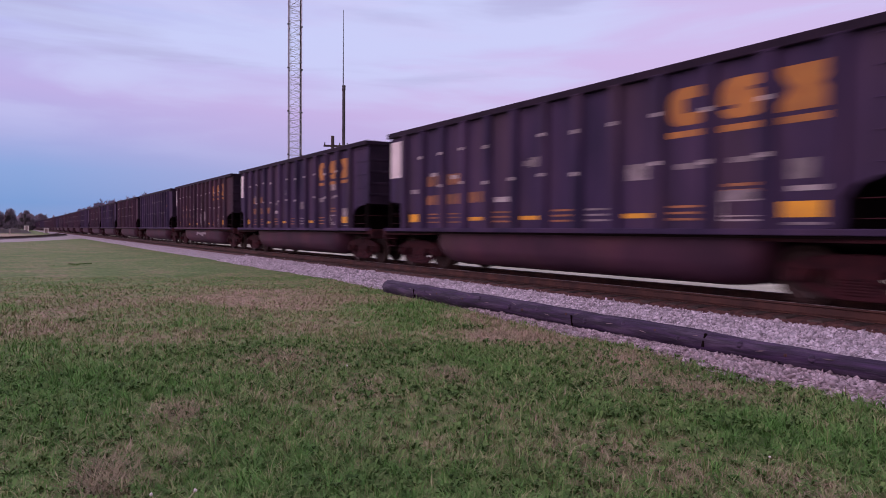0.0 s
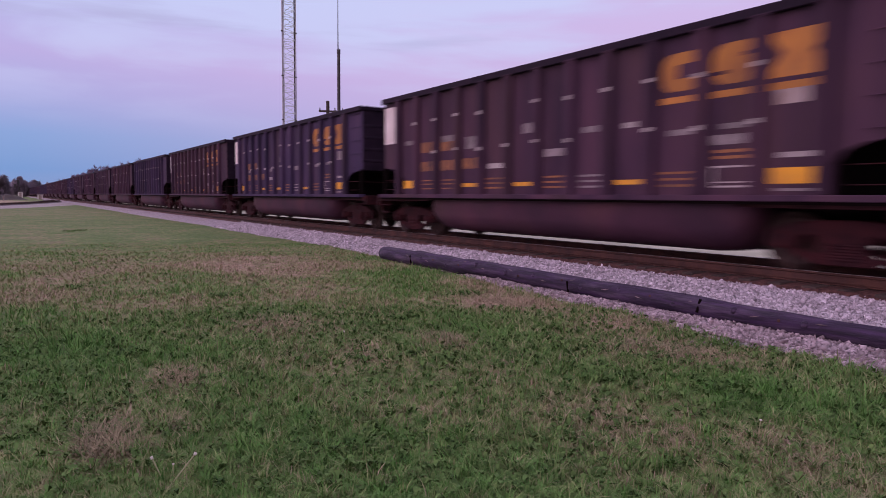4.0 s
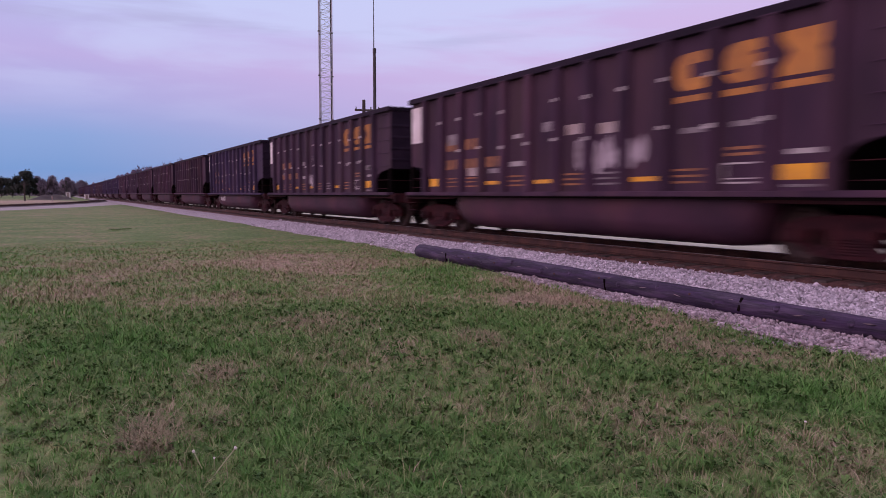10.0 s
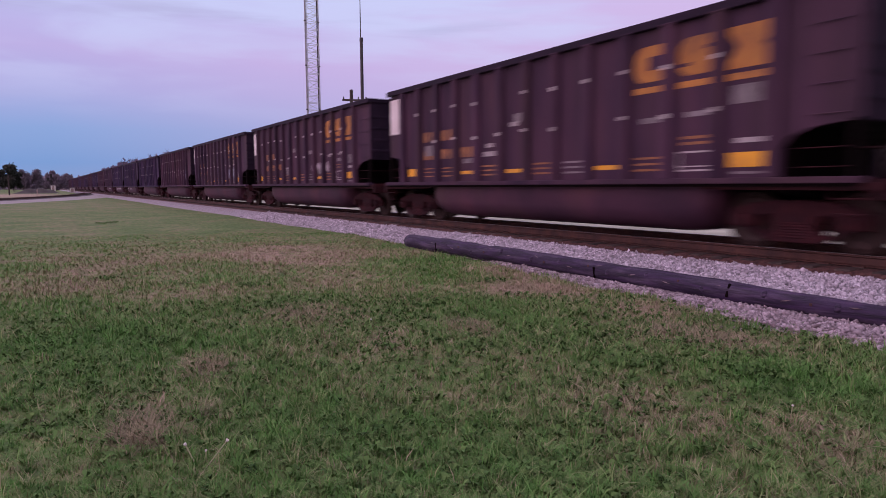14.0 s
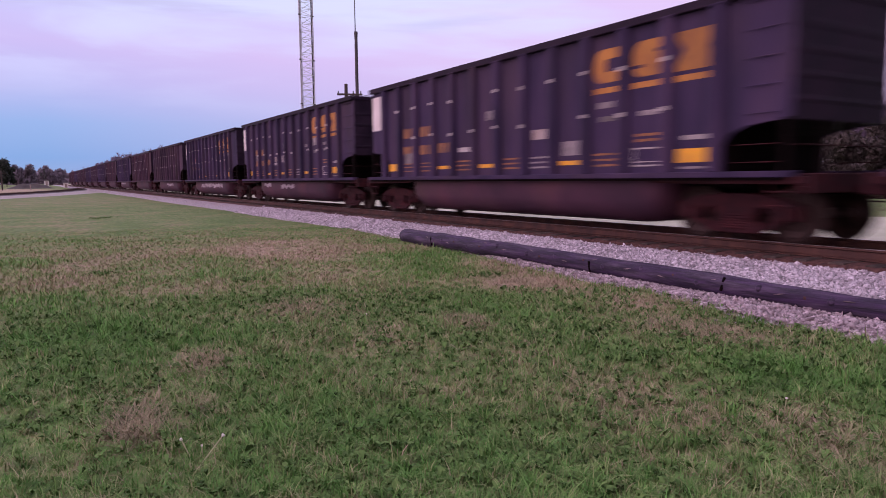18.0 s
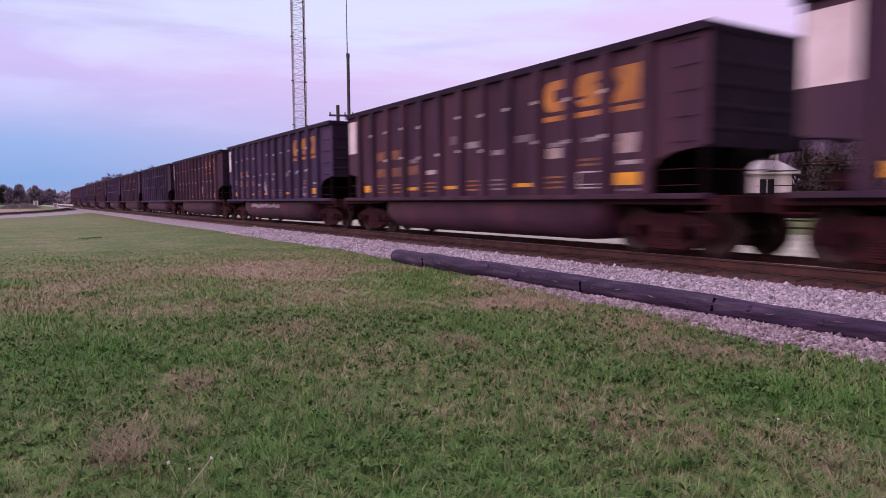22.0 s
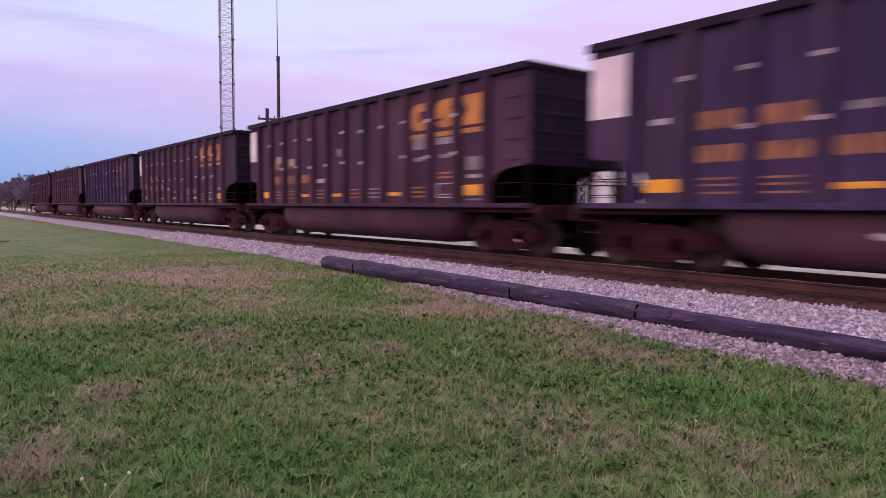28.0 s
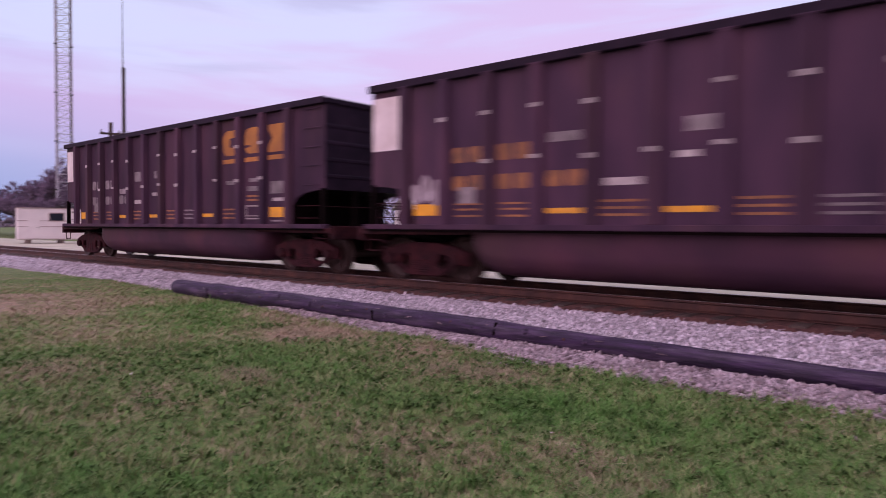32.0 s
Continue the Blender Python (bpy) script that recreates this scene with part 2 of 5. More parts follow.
CONCRETE = surface("pale_road", [(0.36, 0.355, 0.27), (0.49, 0.48, 0.37)], 0.6, 8, (0.8, 0.95), second=(0.22, 0.25, 0.15), second_scale=0.2, second_fac=0.5)
POLE_WOOD = surface("creosoted_pole", [(0.0069, 0.0035, 0.0141), (0.0179, 0.0084, 0.0318), (0.0412, 0.0200, 0.0648)], 6, 9, (0.6, 0.85), stretch=(3, 0.35, 3), bump=0.7, bump_scale=18,
                    second=(0.105, 0.078, 0.125), second_scale=3.4, second_fac=0.6)
SPLINT = surface("split_wood", [(0.10, 0.075, 0.09), (0.19, 0.15, 0.15)], 9, 5, (0.8, 0.95), vary=0.4)
TIMBER = surface("weathered_utility_pole", [(0.035, 0.028, 0.028), (0.07, 0.055, 0.05)], 5, 6, (0.8, 0.95))
STEEL = surface("galvanised_tower_steel", [(0.3040, 0.3040, 0.3510), (0.4940, 0.4940, 0.5460)], 3, 5, (0.45, 0.7), metal=0.3)
MAST = surface("dark_mast_steel", [(0.03, 0.03, 0.034), (0.06, 0.055, 0.06)], 2, 5, (0.5, 0.7))
SIDING = surface("white_siding", [(0.62, 0.60, 0.60), (0.76, 0.74, 0.74)], 0.8, 6, (0.6, 0.8), second=(0.45, 0.38, 0.34), second_scale=0.4, second_fac=0.35)
ROOF = surface("grey_roofing", [(0.30, 0.28, 0.28), (0.42, 0.39, 0.39)], 4, 6, (0.7, 0.9), bump=0.2)
GLASS = material("dark_window_glass", (0.02, 0.025, 0.035), 0.06)
TRIM = surface("rust_stained_trim", [(0.2375, 0.1785, 0.1560), (0.3990, 0.3465, 0.3480)], 3, 5, (0.6, 0.8))
BARK = surface("grey_bark", [(0.05, 0.04, 0.038), (0.10, 0.085, 0.08)], 5, 6, (0.85, 0.95), bump=0.4)
# twigs paled and blued, so the colour itself carries some haze
TWIG = surface("hazed_winter_twigs", [(0.1212, 0.0909, 0.1420), (0.2288, 0.1715, 0.2523)], 2, 4, (0.85, 0.95), island=0.3)
LEAF = surface("evergreen_leaves", [(0.0220, 0.0289, 0.0256), (0.0495, 0.0553, 0.0448)], 0.8, 4, (0.7, 0.9), island=0.4)
# pale violet-grey base colour with the distance haze painted in
HAZED_WOOD = surface("haze_tinted_woods", [(0.1425, 0.1178, 0.1500), (0.2470, 0.2090, 0.2600)], 0.05, 4, (0.9, 0.95), island=0.3)
TYRE = material("tyre_rubber", (0.02, 0.02, 0.02), 0.85)
SILVER = surface("silver_car_paint", [(0.5, 0.5, 0.52), (0.6, 0.6, 0.62)], 1, 3, (0.25, 0.35), metal=0.2)
CARBLUE = surface("dark_car_paint", [(0.05, 0.06, 0.09), (0.07, 0.08, 0.11)], 1, 3, (0.25, 0.35), metal=0.2)
LAMP = material("lit_lamp", (1, 0.9, 0.75), 0.4)
LAMP.node_tree.nodes["Principled BSDF"].inputs["Emission Color"].default_value = (1, 0.82, 0.6, 1)
LAMP.node_tree.nodes["Principled BSDF"].inputs["Emission Strength"].default_value = 6.0
FLUFF = material("seed_head", (0.55, 0.54, 0.50), 0.9)
STALK = material("flower_stalk", (0.30, 0.32, 0.18), 0.8)


def turf(name, blades):
    """Winter lawn: green, tan and brown by the mesh's own dryness, two scales of noise and, for blades, each blade."""
    m = material(name, (0.08, 0.1, 0.04), 0.9)
    nt = m.node_tree
    N, K = nt.nodes.new, nt.links.new
    b = nt.nodes["Principled BSDF"]
    b.inputs["Specular IOR Level"].default_value = 0.25
    co = N("ShaderNodeTexCoord")
    at = N("ShaderNodeAttribute")
    at.attribute_name = "dry"
    n1, n2 = N("ShaderNodeTexNoise"), N("ShaderNodeTexNoise")
    n1.inputs["Scale"].default_value, n1.inputs["Detail"].default_value = 0.55, 7
    n2.inputs["Scale"].default_value, n2.inputs["Detail"].default_value = 6.0, 6
    for n in (n1, n2):
        K(co.outputs["Object"], n.inputs["Vector"])

    def m2(op, a, c):
        x = N("ShaderNodeMath")
        x.operation = op
        for i, v in enumerate((a, c)):
            feed(nt, x.inputs[i], v)
        return x.outputs[0]

    wild = m2("ADD", m2("MULTIPLY", m2("SUBTRACT", n1.outputs[0], 0.5), 1.15), m2("MULTIPLY", m2("SUBTRACT", n2.outputs[0], 0.5), 1.35))
    dry = m2("ADD", at.outputs["Fac"], wild)
    if blades:
        rnd = N("ShaderNodeNewGeometry").outputs["Random Per Island"]
        dry = m2("ADD", dry, m2("MULTIPLY", m2("SUBTRACT", rnd, 0.5), 0.62))
    r = N("ShaderNodeValToRGB")
    stops = [(0.0, (0.088, 0.216, 0.050)), (0.18, (0.132, 0.238, 0.069)), (0.4, (0.214, 0.255, 0.112)), (0.62, (0.290, 0.264, 0.170)), (0.9, (0.370, 0.290, 0.220))] if blades else \
        [(0.0, (0.072, 0.130, 0.036)), (0.3, (0.120, 0.166, 0.056)), (0.55, (0.182, 0.168, 0.090)), (0.9, (0.285, 0.220, 0.160))]
    while len(r.color_ramp.elements) < len(stops):
        r.color_ramp.elements.new(0.5)
    for e, (p, c) in zip(r.color_ramp.elements, stops):
        e.position, e.color = p, (*c, 1)
    K(dry, r.inputs[0])
    # clumps of paler and deeper growth
    n4 = N("ShaderNodeTexNoise")
    n4.inputs["Scale"].default_value, n4.inputs["Detail"].default_value, n4.inputs["Roughness"].default_value = 4.5, 6, 0.72
    K(co.outputs["Object"], n4.inputs["Vector"])
    tone = N("ShaderNodeHueSaturation")
    tone.inputs["Saturation"].default_value = 1.0
    K(m2("ADD", m2("MULTIPLY", m2("SUBTRACT", n4.outputs[0], 0.5), 2.3), 1.03), tone.inputs["Value"])
    K(r.outputs[0], tone.inputs["Color"])
    K(tone.outputs[0], b.inputs["Base Color"])
    if not blades:
        bp = N("ShaderNodeBump")
        bp.inputs["Strength"].default_value, bp.inputs["Distance"].default_value = 0.8, 0.05
        n3 = N("ShaderNodeTexNoise")
        n3.inputs["Scale"].default_value, n3.inputs["Detail"].default_value = 14, 5
        K(co.outputs["Object"], n3.inputs["Vector"])
        K(n3.outputs[0], bp.inputs["Height"])
        K(bp.outputs[0], b.inputs["Normal"])
    return m


SOIL = turf("lawn_ground", False)
BLADE = turf("lawn_blades", True)
WEED = surface("broad_leaf_weed", [(0.060, 0.125, 0.036), (0.110, 0.185, 0.058)], 3, 4, (0.85, 0.95), island=0.35, gloss=0.08)
CLOVER = surface("clover_leaf", [(0.074, 0.148, 0.044), (0.130, 0.215, 0.072)], 3, 5, (0.85, 0.95), island=0.4, gloss=0.08)
STRAW = surface("dead_straw", [(0.16, 0.142, 0.088), (0.31, 0.278, 0.170)], 6, 5, (0.8, 0.95), island=0.35)


# ---- mesh helpers ----
def box(bm, x0, x1, y0, y1, z0, z1):
    v = [bm.verts.new(p) for p in ((x0, y0, z0), (x1, y0, z0), (x1, y1, z0), (x0, y1, z0), (x0, y0, z1), (x1, y0, z1), (x1, y1, z1), (x0, y1, z1))]
    for f in ((3, 2, 1, 0), (4, 5, 6, 7), (0, 1, 5, 4), (1, 2, 6, 5), (2, 3, 7, 6), (3, 0, 4, 7)):
        bm.faces.new([v[i] for i in f])
    return bm


def boxed(*a):
    return box(bmesh.new(), *a)


def bar(bm, a, b, r, n=6, r2=None):
    """A round bar from a to b."""
    a, b = Vector(a), Vector(b)
    q = (b - a).to_track_quat("Z", "Y").to_matrix()
    rings = []
    for p, s in ((a, r), (b, r if r2 is None else r2)):
        rings.append([bm.verts.new(p + q @ Vector((s * math.cos(2 * math.pi * i / n), s * math.sin(2 * math.pi * i / n), 0))) for i in range(n)])
    for i in range(n):
        bm.faces.new((rings[0][i], rings[0][(i + 1) % n], rings[1][(i + 1) % n], rings[1][i]))
    bm.faces.new(rings[0][::-1])
    bm.faces.new(rings[1])
    return bm


def prism(bm, outline, axis, lo, hi):
    """A closed outline of (u, v) pairs drawn out along an axis: x takes (y, z), y takes (x, z), z takes (x, y)."""
    def at(u, v, w):
        return {"x": (w, u, v), "y": (u, w, v), "z": (u, v, w)}[axis]
    a = [bm.verts.new(at(u, v, lo)) for u, v in outline]
    b = [bm.verts.new(at(u, v, hi)) for u, v in outline]
    n = len(outline)
    for i in range(n):
        bm.faces.new((a[i], a[(i + 1) % n], b[(i + 1) % n], b[i]))
    bm.faces.new(a[::-1])
    bm.faces.new(b)
    return bm


def lathe(bm, profile, axis, n=24):
    """(radius, along) pairs turned round an axis through the origin."""
    rings = []
    for r, w in profile:
        ring = []
        for i in range(n):
            c, s = r * math.cos(2 * math.pi * i / n), r * math.sin(2 * math.pi * i / n)
            ring.append(bm.verts.new({"x": (w, c, s), "y": (c, w, s), "z": (c, s, w)}[axis]))
        rings.append(ring)
    for p, q in zip(rings, rings[1:]):
        for i in range(n):
            bm.faces.new((p[i], p[(i + 1) % n], q[(i + 1) % n], q[i]))
    bm.faces.new(rings[0][::-1])
    bm.faces.new(rings[-1])
    return bm


def soften(bm, w, seg=1):
    bmesh.ops.recalc_face_normals(bm, faces=bm.faces)
    sharp = [e for e in bm.edges if len(e.link_faces) == 2 and e.calc_face_angle() > 0.6]
    bmesh.ops.bevel(bm, geom=sharp, offset=w, segments=seg, affect="EDGES", clamp_overlap=True)
    return bm


def mesh_of(name, bm, mat, smooth=False):
    bmesh.ops.recalc_face_normals(bm, faces=bm.faces)
    me = bpy.data.meshes.new(name)
    bm.to_mesh(me)
    bm.free()
    me.materials.append(mat)
    if smooth:
        me.shade_smooth()
    return me


def part(name, bm, mat, parent, label="", smooth=False, at=None):
    ob = new(name, mesh_of(name, bm, mat, smooth))
    ob.parent = parent
    if at is not None:
        ob.matrix_basis = at
    if label:
        tagged(ob, label)
    return ob


def piece(name, me, parent, at=None):
    """One more object on a shared mesh."""
    ob = new(name, me)
    ob.parent = parent
    if at is not None:
        ob.matrix_basis = at
    return ob


def thing(name, label, category, at=None, group="", kind=""):
    ob = tagged(new(name), label, category, group, kind)
    if at is not None:
        ob.matrix_basis = at
    return ob


def stuff_mesh(name, verts, faces, mat, label, category, attribute=None):
    """One object of kind stuff from arrays of corners and of triangles."""
    me = bpy.data.meshes.new(name)
    nv, nf, k = len(verts), len(faces), faces.shape[1]
    me.vertices.add(nv)
    me.vertices.foreach_set("co", np.ascontiguousarray(verts, dtype=np.float32).ravel())
    me.loops.add(nf * k)
    me.loops.foreach_set("vertex_index", np.ascontiguousarray(faces, dtype=np.int32).ravel())
    me.polygons.add(nf)
    me.polygons.foreach_set("loop_start", np.arange(0, nf * k, k, dtype=np.int32))
    me.update(calc_edges=True)
    if attribute is not None:
        me.attributes.new("dry", "FLOAT", "POINT").data.foreach_set("value", attribute.astype(np.float32))
    me.materials.append(mat)
    return tagged(new(name, me), label, category, "", "stuff")


# ---- ground ----
TRACK = 11.17      # x of the main line's middle; it runs along y
RAIL_Z = 0.46      # top of rail over the lawn
# dry (or, below zero, lush) patches of the lawn: x, y, two half sizes, turn of the long side, strength
PATCHES = [(2.9, 15.6, 3.8, 3.4, 30, 0.20), (5, 15.2, 1.6, 2.6, 20, 0.30), (0.35, 12.2, 0.8, 1.1, 0, 0.24), (2.65, 7.9, 0.5, 0.6, 20, 0.3),
           (3.02, 6.26, 0.22, 0.45, 25, 0.4), (0.45, 4.6, 0.24, 0.42, 5, 0.22), (5.6, 4.1, 1.3, 1.1, 40, 0.13), (6.2, 7.5, 0.9, 2.4, 10, 0.12), (1.15, 5.9, 0.25, 0.45, 10, 0.33), (6.07, 7.8, 0.6, 0.7, 40, 0.48),
           (4.02, 6.15, 0.32, 0.45, 30, 0.43), (5.65, 4.45, 0.75, 0.55, 50, 0.24), (3.94, 2.06, 0.4, 0.5, 60, 0.22), (3.5, 3.45, 0.6, 0.5, 45, 0.21),
           (4.88, 3.2, 0.35, 0.5, 60, -0.4), (0.3, 7.5, 0.8, 1.4, 0, -0.3), (1.7, 3.9, 0.6, 0.6, 0, -0.2), (2.75, 10.4, 1.6, 0.9, 20, 0.15),
           # the one at (5.4, 2.6) paints the near-right corner's shade as greener turf
           (1, 32, 3, 8, 0, 0.11), (6.5, 11.5, 1, 1.2, 0, -0.2), (4, 66, 6, 18, 0, 0.16), (-6, 60, 8, 12, 0, 0.12), (5.4, 2.6, 1.5, 1.6, 0, -0.12), (6.9, 9.5, 0.5, 2, 5, 0.24),
           (6.2, 5.9, 0.5, 0.7, 20, 0.24), (4.3, 10.5, 0.8, 0.6, 20, 0.2), (3.5, 4.6, 0.5, 0.5, 0, 0.2), (-3, 170, 5, 20, 0, 0.57),
           (-10, 150, 14, 45, 0, 0.67)]


def dryness(x, y):
    d = 0.24 + 0.06 * np.clip((y - 6) / 8, 0, 1) - 0.08 * np.clip((y - 19) / 8, 0, 1)
    for px, py, a, b, turn, s in PATCHES:
        c, n = math.cos(radians(-turn)), math.sin(radians(-turn))
        u, v = ((x - px) * c + (y - py) * n) / a, (-(x - px) * n + (y - py) * c) / b
        d += s * np.exp(-(u * u + v * v) ** 1.3)
    return d


def gravel_edge(y):
    """x at which the lawn ends and the stones begin."""
    return np.interp(y, [-8, 1, 2.5, 3.5, 4.4, 5.5, 7, 9, 11, 15, 20, 60, 130, 170, 900], [6.75, 6.7, 6.68, 6.72, 6.85, 7.02, 7.2, 7.42, 7.68, 8.2, 8.5, 8.5, 8.4, 8.0, 8.0])


def ground_height(x, y):
    bumps = 0.025 * np.sin(x * 1.3 + 0.5 * y) * np.sin(y * 0.9 - 0.4 * x) + 0.012 * np.sin(x * 3.7) * np.sin(y * 3.1)
    return bumps * np.clip(1.2 - np.abs(x - 3) / 12, 0, 1) * np.clip(1.5 - np.abs(y - 8) / 30, 0, 1) - 0.02


def build_ground():
    def lines(lo, hi, step, far):
        mid = list(np.arange(lo, hi + 1e-6, step))
        left, right, d = [], [], step
        while hi + sum(right) < far and len(right) < 60:
            d *= 1.28
            right.append(d)
        ups = list(hi + np.cumsum(right))
        downs = list(lo - np.cumsum(right))
        return np.array(downs[::-1] + mid + ups)
    xs, ys = lines(-6, 16, 0.2, 2500), lines(-4, 34, 0.2, 2500)
    gx, gy = np.meshgrid(xs, ys)
    verts = np.stack([gx.ravel(), gy.ravel(), ground_height(gx.ravel(), gy.ravel())], 1)
    nx, ny = len(xs), len(ys)
    i = (np.arange(ny - 1)[:, None] * nx + np.arange(nx - 1)[None]).ravel()
    faces = np.stack([i, i + 1, i + nx + 1, i + nx], 1)
    ob = stuff_mesh("ground", verts, faces, SOIL, "patchy winter lawn, green with dry tan patches", "ground", dryness(gx.ravel(), gy.ravel()))
    ob["kind"] = "structure"
    ob.data.shade_smooth()


build_ground()


def strip(name, rows, mat, label, category="ground"):
    """A long sheet through cross-sections: each row is (y, [(x, z), ...])."""
    bm = bmesh.new()
    last = None
    for y, sec in rows:
        cur = [bm.verts.new((x, y, z)) for x, z in sec]
        if last:
            for a, b, c, d in zip(last, last[1:], cur[1:], cur):
                bm.faces.new((a, b, c, d))
        last = cur
    ob = tagged(new(name, mesh_of(name, bm, mat, True)), label, category, "", "structure")
    return ob


BED_Y = [-60, -20] + list(np.arange(-8, 30, 0.5)) + list(range(30, 200, 6)) + [260, 400, 700, 1200]


def bed_section(y):
    e = float(gravel_edge(y)) + 0.06 * math.sin(y * 2.3) + 0.05 * math.sin(y * 5.1)
    toe = max(e + 0.5, 8.35)
    pts = [(e - 0.15, -0.05), (e + 0.05, 0.012), (toe, 0.045), (9.3, 0.155), (9.75, 0.195), (TRACK, 0.205)]
    return pts + [(12.59, 0.195), (13.04, 0.155), (13.9, 0.03), (14.5, -0.05)]


def bed_height(x, y):
    s = bed_section(y)
    return float(np.interp(x, [p[0] for p in s], [p[1] for p in s]))


strip("ballast", [(y, bed_section(y)) for y in BED_Y], BALLAST, "pale grey crushed stone ballast under the track", "ballast")


# ---- the track ----
def rail_profile():
    h = [(-0.07, 0.0), (0.07, 0.0), (0.07, 0.012), (0.012, 0.03), (0.010, 0.125), (0.036, 0.14), (0.036, 0.168)]
    return h + [(-x, z) for x, z in h[:1:-1]]


def build_track():
    track = thing("railway_track", "straight railway track with rusty rails on dark ties", "track", pose(TRACK, 0, 0), kind="structure")
    for sx in (-0.753, 0.753):
        bm = prism(bmesh.new(), [(sx + x, RAIL_Z - 0.172 + z) for x, z in rail_profile()], "y", -60, 1200)
        rail = part("rail", bm, RAIL, track)
        part("rail_head", boxed(sx - 0.033, sx + 0.033, -60, 1200, RAIL_Z - 0.003, RAIL_Z), RAIL_TOP, rail, "polished running surface")
        plate = mesh_of("tie_plate", boxed(-0.13, 0.13, -0.09, 0.09, 0, 0.016), RAIL)
    tie = mesh_of("tie", soften(boxed(-1.3, 1.3, -0.115, 0.115, -0.18, 0), 0.012), TIE)
    for i in range(150):
        y = -6 + 0.52 * i
        at = pose(random.uniform(-0.04, 0.04), y, RAIL_Z - 0.174, 0, 0, random.uniform(-0.8, 0.8))
        piece("tie", tie, track, at)
        if y < 40:
            for sx in (-0.753, 0.753):
                piece("tie_plate", plate, track, pose(sx, y, RAIL_Z - 0.174))


build_track()
strip("track_bed", [(y, [(9.72, 0.17), (9.86, 0.262), (10.1, 0.276), (TRACK, 0.272), (12.24, 0.276), (12.48, 0.262), (12.62, 0.17)]) for y in BED_Y], RUSTY, "rust-stained crushed stone packed between the ties", "ballast")

# siding that leaves the main line and curves away over the lawn
CURVE = [(9.9, 190), (8.2, 160), (6.0, 142), (3.2, 124), (-0.6, 108), (-5.2, 93), (-11, 79), (-18, 66), (-28, 52), (-40, 40)]


def curve_points(n=60, shift=0.0):
    xs, ys = np.array([p[0] for p in CURVE]), np.array([p[1] for p in CURVE])
    u, w = np.linspace(0, len(CURVE) - 1, n), np.arange(len(CURVE))
    x, y = np.interp(u, w, xs), np.interp(u, w, ys)
    for _ in range(3):
        x[1:-1], y[1:-1] = (x[:-2] + 2 * x[1:-1] + x[2:]) / 4, (y[:-2] + 2 * y[1:-1] + y[2:]) / 4
    dx, dy = np.gradient(x), np.gradient(y)
    n_ = np.hypot(dx, dy)
    return x - shift * dy / n_, y + shift * dx / n_


def ribbon(shifts, zs, n=60):
    bm = bmesh.new()
    cols = [curve_points(n, s) for s in shifts]
    rows = [[bm.verts.new((c[0][i], c[1][i], z)) for c, z in zip(cols, zs)] for i in range(n)]
    for a, b in zip(rows, rows[1:]):
        for k in range(len(shifts) - 1):
            bm.faces.new((a[k], a[k + 1], b[k + 1], b[k]))
    return bm


def build_siding():
    tagged(new("siding_ballast", mesh_of("siding_ballast", ribbon((-3.0, -2.2, -1.6, 1.6, 2.4, 3.2), (-0.05, 0.02, 0.10, 0.10, 0.02, -0.05)), SOOT, True)),
           "dark ballast bed of the curving siding", "ballast", "", "structure")
    siding = thing("railway_siding", "rusty siding track curving away from the main line", "track", kind="structure")
    for s in (-0.753, 0.753):
        part("rail", ribbon((s - 0.05, s - 0.045, s + 0.045, s + 0.05), (0.10, 0.26, 0.26, 0.10)), RAIL, siding)
    tie = mesh_of("tie", boxed(-1.3, 1.3, -0.115, 0.115, -0.10, 0.0), TIE)
    x, y = curve_points(160)
    for i in range(1, 159):
        a = math.degrees(math.atan2(y[i + 1] - y[i - 1], x[i + 1] - x[i - 1])) - 90
        piece("tie", tie, siding, pose(x[i], y[i], 0.14, 0, 0, a))


build_siding()

tagged(new("gravel_lane", mesh_of("gravel_lane", ribbon((1.9, 2.6, 5.0, 7.4, 8.4), (0.02, 0.035, 0.04, 0.02, -0.05)), GRAVEL, True)),
       "pale gravel service lane beside the siding", "lane", "", "structure")
strip("road", [(y, [(15.4, -0.05), (15.7, 0.012), (20.5, 0.03), (26.2, 0.02), (26.5, -0.05)]) for y in (-200, 0, 40, 80, 140, 400, 900)],
      CONCRETE, "pale concrete road on the far side of the track", "road")


